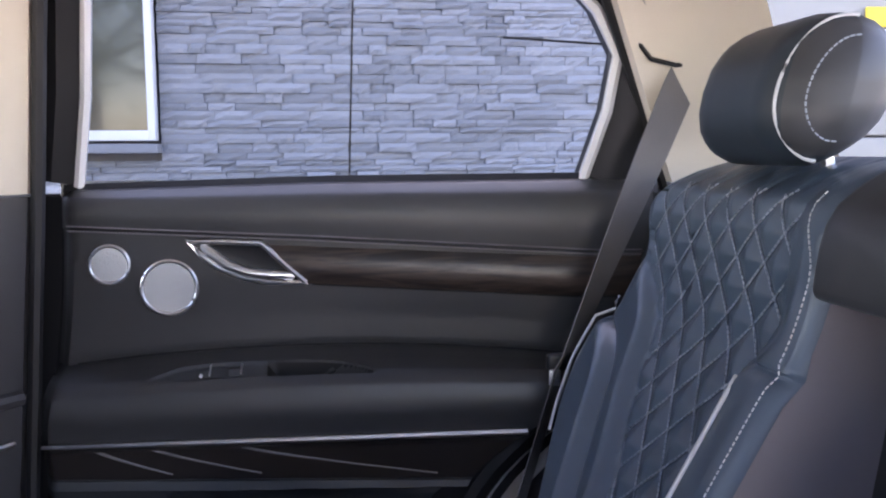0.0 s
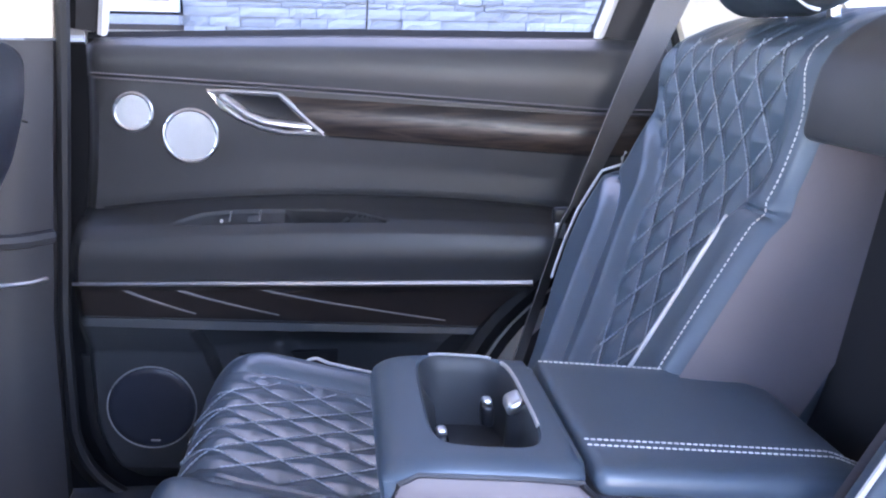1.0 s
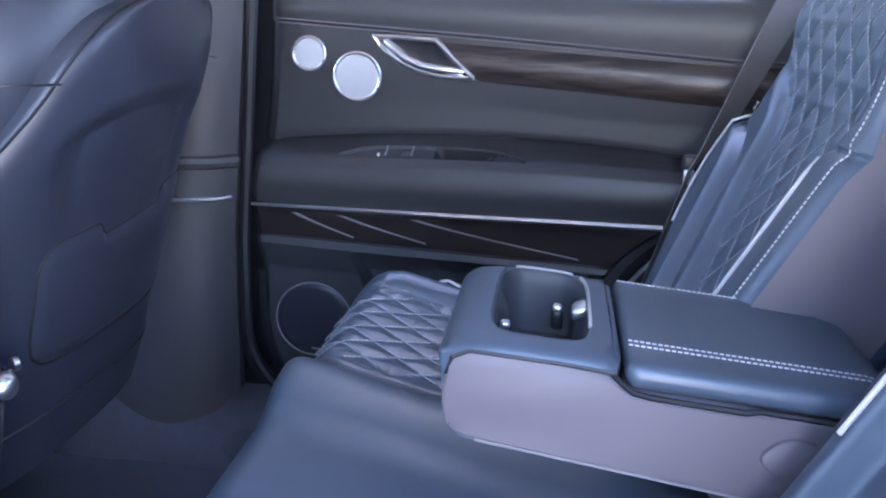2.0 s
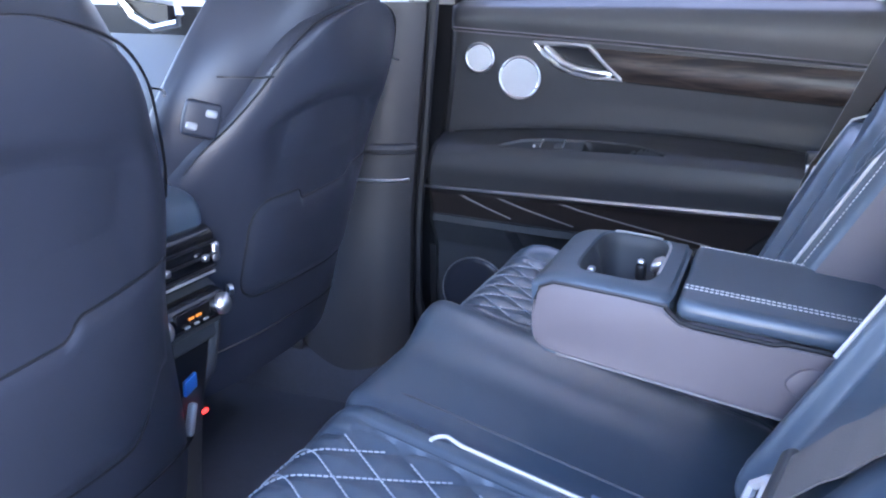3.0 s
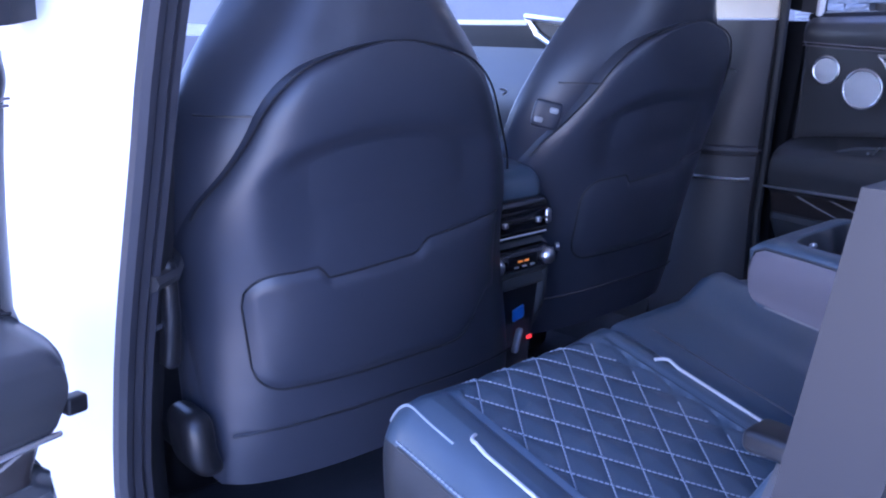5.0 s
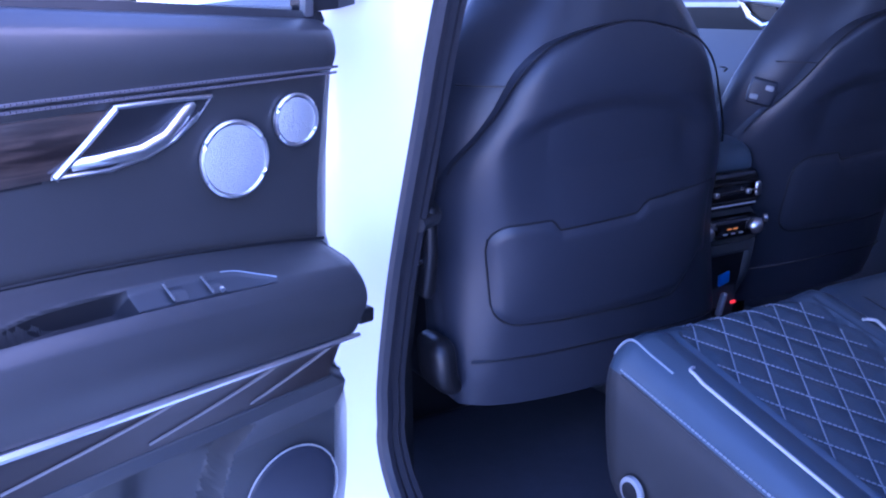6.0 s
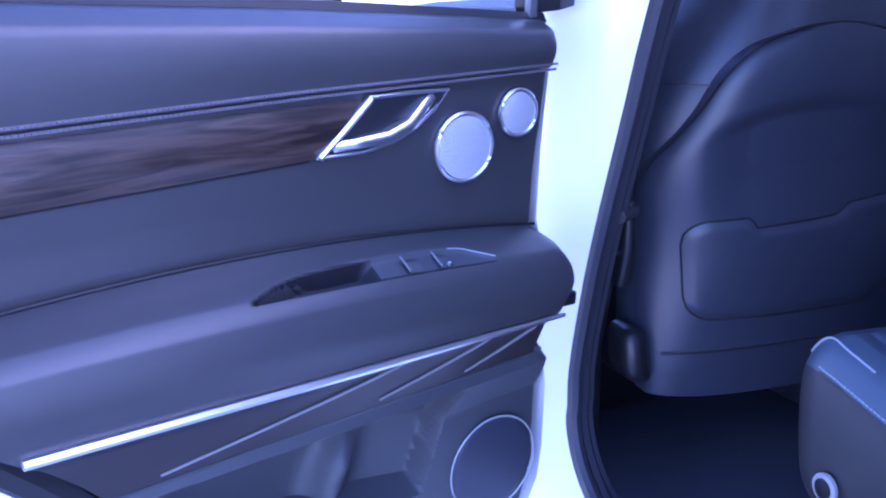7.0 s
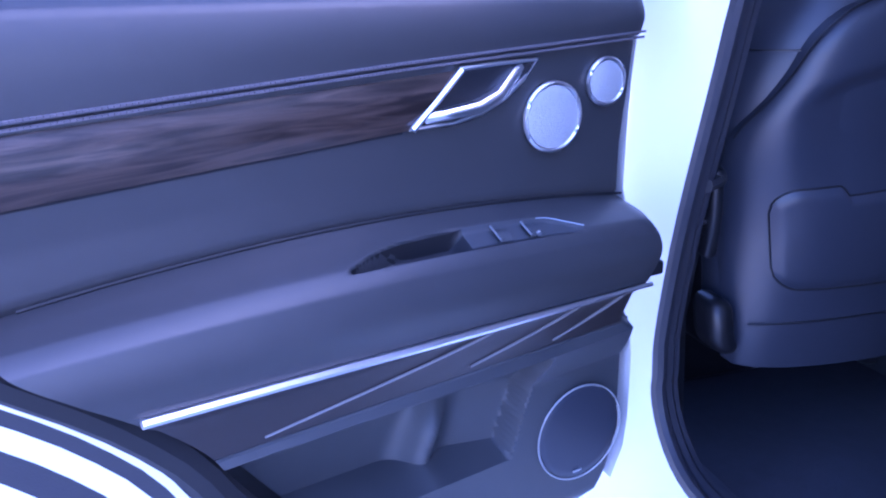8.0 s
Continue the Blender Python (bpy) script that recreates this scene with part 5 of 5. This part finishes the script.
    out = (put((0.3, 0.0, 0.9)) - put((0.3, 1.0, 0.9))).normalized()
    lower = band("lower_panel", 0, 5.5, PLASTIC, "grey moulded lower panel with storage pocket", 12)
    inset = band("inset_panel", 5.6, 8, INSET, "dark inset panel")
    arm = band("armrest", 8, 14, LEATHER_TRIM, "padded armrest", 14)
    card = band("door_card", 14, 18, LEATHER_TRIM, "dark leather door card", 5)
    pad = band("top_pad", 18, 23, LEATHER_TRIM, "padded top rail", 5)

    # loudspeakers
    for name, x, z, r in (("tweeter", 0.351, 0.883, 0.0230), ("midrange_speaker", 0.427, 0.852, 0.0335)):
        unit = part(name, disc(at(x, z, 0.022), out, r, 0.014, dome=0.002), GRILLE, door, "silver mesh speaker grille")
        part("bezel", ring(at(x, z, 0.0225), out, r + 0.0015, 0.0026, 56), CHROME, unit, "chrome bezel")
    woofer = part("woofer", disc(at(0.349, 0.451, 0.0095), out, 0.061, 0.014, dome=0.001), SEAT_LEATHER, door, "dark woofer cover")
    part("woofer_ring", ring(at(0.349, 0.451, 0.0105), out, 0.0635, 0.0011, 56), GRILLE, woofer, "thin chrome ring")
    part("woofer_badge", rbox((0, 0, 0), (0.014, 0.002, 0.003), 0.0008, (1, 1, 1), lambda p: at(0.352 + p.x, 0.400 + p.z, 0.0125 + p.y)), GRILLE, woofer)

    # chrome strip, widening to the rear
    strip = [at(x, blend([(0.27, 0.6540), (0.62, 0.6600), (0.90, 0.6670)], x), 0.0685) for x in frange(0.266 if closed else 0.300, 0.884, 24)]
    part("chrome_strip", tube(strip, [0.0026 + 0.0016 * smooth(0, 0.5, k / 24) for k in range(25)], 6), CHROME, arm, "slim chrome strip")
    # slanting lines across the inset
    for xa, za, xb, zb in ((0.516, 0.646, 0.772, 0.600), (0.398, 0.645, 0.540, 0.604), (0.326, 0.643, 0.424, 0.604)):
        for off in (0.0, 0.006):
            run = []
            for k in frange(0, 1, 16):
                x = xa + (xb - xa) * k + off * (1 - k)
                z = za + (zb - za) * (k ** 0.82)
                run.append(at(x, z, 0.032 + 0.018 * (z - 0.598) / 0.045 + 0.0014))
            part("accent_line", tube(run, 0.0013, 5), ACCENT_LINE, inset, "pale slanting accent line")

    # seams along the top pad
    for dz, dd in ((0.0075, 0.0285), (0.0015, 0.0265)):
        seam = [at(x, line(0.928, 0.911, 0.890)(x) + dz, dd) for x in frange(0.302, 1.04, 40)]
        part("stitching", dashes([seam], 0.0045, 0.0039, 0.0010), VINYL_GREY, pad, "grey seam stitching")
    # black tubes draw the shade in the grooves over armrest and under wood
    part("armrest_gap", tube([at(x, arc(0.743, 0.770, 0.751)(x) + 0.001, 0.0062) for x in frange(0.300, 0.955, 40)], 0.0017, 6), RUBBER_AND_SHADE, arm, "black line for the shade in the groove above the armrest")
    part("wood_gap", tube([at(x, blend([(0.56, 0.858), (0.96, 0.835)], x) - 0.0012, 0.0165) for x in frange(0.612, 1.02, 30)], 0.0014, 6), RUBBER_AND_SHADE, card)
    # wood strip and release handle
    def wood_z(x):
        return blend([(0.56, 0.858), (0.96, 0.835)], x), blend([(0.55, 0.907), (0.96, 0.888)], x)

    def wood(u, k):
        x = 0.597 - 0.055 * k + (1.045 - 0.597 + 0.055 * k) * u
        a, b = wood_z(x)
        return put((x, skin(x) - 0.017 - 0.009 * math.sin(math.pi * (0.08 + 0.84 * k)), a + (b - a) * k))

    wb = sheet(wood, frange(0, 1, 40), frange(0, 1, 8))
    for g in bmesh.ops.extrude_edge_only(wb, edges=[e for e in wb.edges if e.is_boundary])["geom"]:
        if isinstance(g, bmesh.types.BMVert):
            g.co -= out * 0.01
    part("wood_strip", wb, WOOD[s], door, "dark brown open-pore wood strip")

    # handle: a dark cup with a chrome surround and a bent lever
    tip, corner, heel = (0.452, 0.912), (0.548, 0.909), (0.604, 0.857)
    belly = [(0.470, 0.893), (0.492, 0.877), (0.520, 0.865), (0.555, 0.858)]
    loop = [tip, (0.500, 0.9115), corner, (0.576, 0.883), heel] + belly[::-1]
    cup = bmesh.new()
    middle = cup.verts.new(at(0.528, 0.888, 0.0190))
    ringv = [cup.verts.new(at(x, z, 0.0225)) for x, z in loop]
    deep = [cup.verts.new(at(0.528 + (x - 0.528) * 0.7, 0.888 + (z - 0.888) * 0.8, 0.0190)) for x, z in loop]
    for i in range(len(loop)):
        j = (i + 1) % len(loop)
        cup.faces.new((ringv[i], ringv[j], deep[j], deep[i]))
        cup.faces.new((deep[i], deep[j], middle))
    handle = part("handle_cup", cup, BLACK_PLASTIC, door, "dark handle recess")
    part("handle_surround", tube([at(x, z, 0.0215) for x, z in loop], 0.0040 if closed else 0.0025, 8, closed=True), CHROME, handle, "chrome surround")
    part("handle_slash", tube([at(0.548, 0.908, 0.024), at(0.576, 0.882, 0.0245), at(0.604, 0.857, 0.024)], 0.0034, 6), CHROME, handle, "bright chrome edge")
    lever = [(0.468, 0.907, 0.021), (0.482, 0.898, 0.026), (0.503, 0.882, 0.032), (0.528, 0.873, 0.034), (0.565, 0.8685, 0.031), (0.590, 0.866, 0.024)]

    def lever_at(u, k):
        i = min(len(lever) - 2, int(u))
        f = u - i
        x, z, d = [a + (b - a) * f for a, b in zip(lever[i], lever[i + 1])]
        return at(x + 0.003 * k, z - 0.001 + 0.0048 * k, d - 0.003 * k * k)

    lb = sheet(lever_at, frange(0, len(lever) - 1.001, 30), frange(-1, 1, 6), out * -0.012)
    part("release_lever", lb, CHROME, handle, "chrome release lever")

    # pull cup and window switch on the armrest
    def shelf(x, k):
        """A place on the armrest's upper face, k 0 at its outer line and 1 at its front edge."""
        z0, z1 = arc(0.743, 0.770, 0.751)(x), arc(0.727, 0.746, 0.742)(x)
        zm = arc(0.736, 0.758, 0.748)(x)
        if k < 0.45:
            f = k / 0.45
            return x, z0 + (zm - z0) * f, 0.005 + (0.028 - 0.005) * f
        f = (k - 0.45) / 0.55
        return x, zm + (z1 - zm) * f, 0.028 + (0.055 - 0.028) * f

    def raised(x, k, up):
        deep = dent(x, k)
        x, z, d = shelf(x, min(k, 1.0))
        if k > 1:
            z, d = z - (k - 1) / 0.4 * 0.015, d + (k - 1) / 0.4 * 0.016
        return put((x, skin(x) - d + 0.35 * deep - up * 0.4, z - 0.9 * deep + up * 0.9))

    def plate_at(x, k, up):
        return raised(x, plate_line(x) + 0.008 + (1.055 - plate_line(x) - 0.008) * k, up)

    control = part("switch_plate", sheet(lambda x, k: plate_at(x, k, 0.0010), frange(0.404, 0.552, 40), frange(0, 1, 12)), PLASTIC, arm, "dark moulded switch plate")
    # a black sheet lines the leather recess to paint in its shade
    part("pull_cup", sheet(lambda x, k: plate_at(x, k, 0.0010), frange(0.552, 0.688, 40), frange(0, 1, 12)), RUBBER_AND_SHADE, control, "black sheet for the shade in the pull recess")
    if not closed:
        part("plate_edge", tube([raised(x, plate_line(x) + 0.01, 0.0012) for x in frange(0.402, 0.455, 12)], 0.0007, 5), THREAD, control, "pale front edge")
    for x, w in ((0.466, 0.013), (0.503, 0.016)):
        key = sheet(lambda u, k: raised(x + w * u, 0.66 + 0.36 * k, 0.003 + 0.004 * math.sin(math.pi * k)), frange(0, 1, 4), frange(0, 1, 6))
        part("window_switch", key, PLASTIC, control, "window switch")
        part("switch_trim", tube([raised(x + w, 0.62 + 0.42 * k, 0.0062) for k in frange(0, 1, 6)], 0.0012, 5), CHROME, control, "bright switch edge")
    part("switch_mark", tube([raised(0.468, 0.98 + 0.06 * k, 0.0060) for k in frange(0, 1, 3)], 0.0024, 6), CHROME, control)

    # door edge seal, painted rim and outer skin
    hem = [(front(z), z) for z in frange(0.98, 0.36, 20)] + [(x, 0.325) for x in frange(0.34, 0.60, 6)] + [(rear(z), z) for z in frange(0.34, 0.98, 26)]
    for name, off, width, mat, label in (("edge_seal", 0.0, 0.016, RUBBER_AND_SHADE, "black rubber door edge seal"),):
        run = []
        for i, (x, z) in enumerate(hem):
            away = -1 if i < 21 else (0 if i < 28 else 1)
            run.append(put((x + away * 0.004 + (0.010 if away > 0 else 0), skin(x) - 0.022 + (0.012 if away < 1 else 0), z - (0.006 if away == 0 else 0) - (0.010 if away > 0 else 0))))
        part(name, tube(run[24:], 0.018, 8), mat, door, label)

    def flange(k0, k1, y0, y1):
        """A strip of the door's rear edge, between two offsets from the trim."""
        rows = frange(0.34, 0.985, 26)
        def fn(z, k):
            o = k0 + (k1 - k0) * k
            return put((rear(z) + o * 0.80, skin(rear(z)) + y0 + (y1 - y0) * k, z - o * 0.62))
        return sheet(fn, rows, frange(0, 1, 3))

    part("rim_seal", flange(0.014, 0.0400, -0.004, 0.000), SEAL, door, "black rubber strip")
    part("door_rim", flange(0.0400, 0.0485, 0.000, 0.003), PAINT, door, "white painted door rim")
    part("rim_seal", flange(0.0485, 0.0640, 0.003, 0.009), SEAL, door, "black rubber strip")
    part("door_rim", flange(0.0640, 0.0880, 0.009, 0.020), PAINT, door, "white painted door rim")
    part("rim_seal", flange(0.0880, 0.1190, 0.020, 0.032), SEAL, door, "black rubber strip")
    part("door_rim", flange(0.1190, 0.1600, 0.032, 0.055), PAINT, door, "white painted door rim")
    # closed: the painted edge becomes a wide black filler for the gap's shade
    part("front_rim", sheet(lambda z, k: put((front(z) + 0.004 - (0.050 if closed else 0.012) * k, skin(0.27) - 0.008 + (0.030 if closed else 0.075) * k, z)), frange(0.36, 0.97, 14), frange(0, 1, 3)), RUBBER_AND_SHADE if closed else PAINT, door, "black strip for the shade in the shut line" if closed else "white painted front edge")
    def outer(z, u):
        x = front(z) - 0.01 + (rear(z) + 0.14 - front(z)) * u
        return put((x, 0.800 - 0.10 * ((z - 0.62) / 0.6) ** 2 - 0.02 * u * u, z))
    part("outer_skin", sheet(outer, frange(0.33, 0.99, 12), frange(0, 1, 12)), PAINT, door, "white painted outer skin")
    if not closed:
        part("inner_shell", sheet(lambda z, u: put((front(z) + 0.05 + (rear(z) - 0.02 - front(z)) * u, skin(front(z) + (rear(z) - front(z)) * u) + 0.072, z)), frange(0.345, 0.972, 16), frange(0, 1, 10)), BLACK_PLASTIC, door, "dark inside of the door shell")
    else:
        # oversized black backing added to block daylight between rim and panel
        part("inner_shell", sheet(lambda z, u: put((front(z) - 0.085 + (rear(z) + 0.12 - front(z) + 0.085) * u, skin(0.5) + 0.075, z)), frange(0.240, 0.972, 10), frange(0, 1, 8)), RUBBER_AND_SHADE, door, "dark inside of the door shell")
    part("door_check", rbox((0, 0, 0), (0.022, 0.016, 0.018), 0.004, (1, 1, 1), lambda p: put((0.258 + p.x, skin(0.26) - 0.030 + p.y, 0.655 + p.z))), BLACK_PLASTIC, door, "black door check")

    # window: black frame, bright inner edge, tinted pane
    def pane(x, z, y=0.0):
        return put((x, skin(x) + 0.016 - 0.22 * (z - 0.98) + y, z))
    corners = [(0.305, 0.985), (0.325, 1.10), (0.338, 1.22), (0.36, 1.31), (0.55, 1.345), (0.78, 1.325), (0.905, 1.27), (0.972, 1.205), (1.003, 1.150), (0.995, 1.08), (0.968, 0.985)]
    frame_bm = bmesh.new()
    rows = []
    for i, (x, z) in enumerate(corners):
        a, b = corners[max(0, i - 1)], corners[min(len(corners) - 1, i + 1)]
        d = Vector((b[0] - a[0], b[1] - a[1]))
        n = Vector((-d.y, d.x)).normalized()
        wide = 0.058 if i < 4 else 0.048 if i < 7 else 0.080
        rows.append([frame_bm.verts.new(pane(x + n.x * o, z + n.y * o, y)) for o, y in ((0, 0), (wide * 0.5, -0.016), (wide, -0.010), (wide, 0.035), (0, 0.03))])
    for one, two in zip(rows, rows[1:]):
        for k in range(5):
            frame_bm.faces.new((one[k], one[(k + 1) % 5], two[(k + 1) % 5], two[k]))
    part("window_frame", frame_bm, BLACK_PLASTIC, door, "black window frame")
    # the closed door's chrome edge is coloured white for its sky reflection
    part("window_trim", tube([pane(x + 0.004, z - 0.002, -0.003) for x, z in corners], 0.0075, 6), PAINT if closed else CHROME, door, "bright inner window edge")
    part("belt_seal", tube([at(x, line(0.980, 0.990, 0.992)(x) - 0.003, -0.016) for x in frange(0.29, 1.0, 10)], 0.010, 6), RUBBER_AND_SHADE, door)
    gb = bmesh.new()
    cut_rows = frange(0.980, 1.335, 10)
    def span(z):
        left = blend([(0.98, 0.305), (1.10, 0.325), (1.22, 0.338), (1.31, 0.36), (1.34, 0.5)], z)
        right = blend([(0.98, 0.967), (1.08, 0.995), (1.15, 1.003), (1.205, 0.972), (1.27, 0.905), (1.325, 0.78), (1.34, 0.58)], z)
        return left, right
    sheet(lambda z, u: pane(span(z)[0] + (span(z)[1] - span(z)[0]) * u, z, 0.012), cut_rows, frange(0, 1, 4), None, gb)
    glass = part("pane", gb, GLASS, door, "clear door window")
    glass.visible_shadow = False
    if closed:
        part("pane_wire", tube([pane(0.664, 0.985, 0.010), pane(0.671, 1.22, 0.010), pane(0.672, 1.335, 0.010)], 0.0014, 5), RUBBER_AND_SHADE, door, "thin black line on the glass")
        part("pane_wire", tube([pane(0.862, 1.172, 0.010), pane(0.99, 1.163, 0.010)], 0.0016, 5), RUBBER_AND_SHADE, door)
    return door


for side in (-1, 1):
    rear_door(side)


# ---- the stones of the house wall ----
rng = random.Random(11)
shapes = [stone_mesh(rng) for _ in range(10)]
left, right, sill, head = WINDOW
laid = []
z = 0.74
while z < 2.03:
    tall = rng.choice((0.036, 0.045, 0.058))
    beside = z + tall > sill - 0.08 and z < head
    for start, stop in (((-2.0, left - 0.01), (right + 0.012, 2.75)) if beside else ((-2.0, 2.75),)):
        x = start
        while x < stop - 0.01:
            end = min(x + rng.uniform(0.10, 0.34), stop)
            if stop - end < 0.07:
                end = stop
            laid.append(((x + end) / 2, rng.uniform(-0.018, 0.012), z + tall / 2, end - x - 0.003, rng.uniform(0.7, 1.15), tall - 0.002, rng.choice(shapes)))
            x = end
    z += tall
laid.sort(key=lambda one: abs(one[0] - 0.25) + 0.8 * abs(one[2] - 1.35))
for x, y, z, wide, deep, tall, data in laid[:300]:
    stone = new("stone", data)
    stone.parent = house_wall
    stone.scale, stone.location = (wide, deep, tall), (x, WALL_Y + y, z)
verts, faces = [], []
for x, y, z, wide, deep, tall, data in laid[300:]:
    n = len(verts)
    verts += [(x + v.co.x * wide, WALL_Y + y + v.co.y * deep, z + v.co.z * tall) for v in data.vertices]
    faces += [tuple(n + i for i in f.vertices) for f in data.polygons]
far_data = bpy.data.meshes.new("far_stones")
far_data.from_pydata(verts, [], faces)
far_data.materials.append(STONE)
far_stones = new("far_stones", far_data)
far_stones.parent = house_wall
tagged(far_stones, kind="stuff")
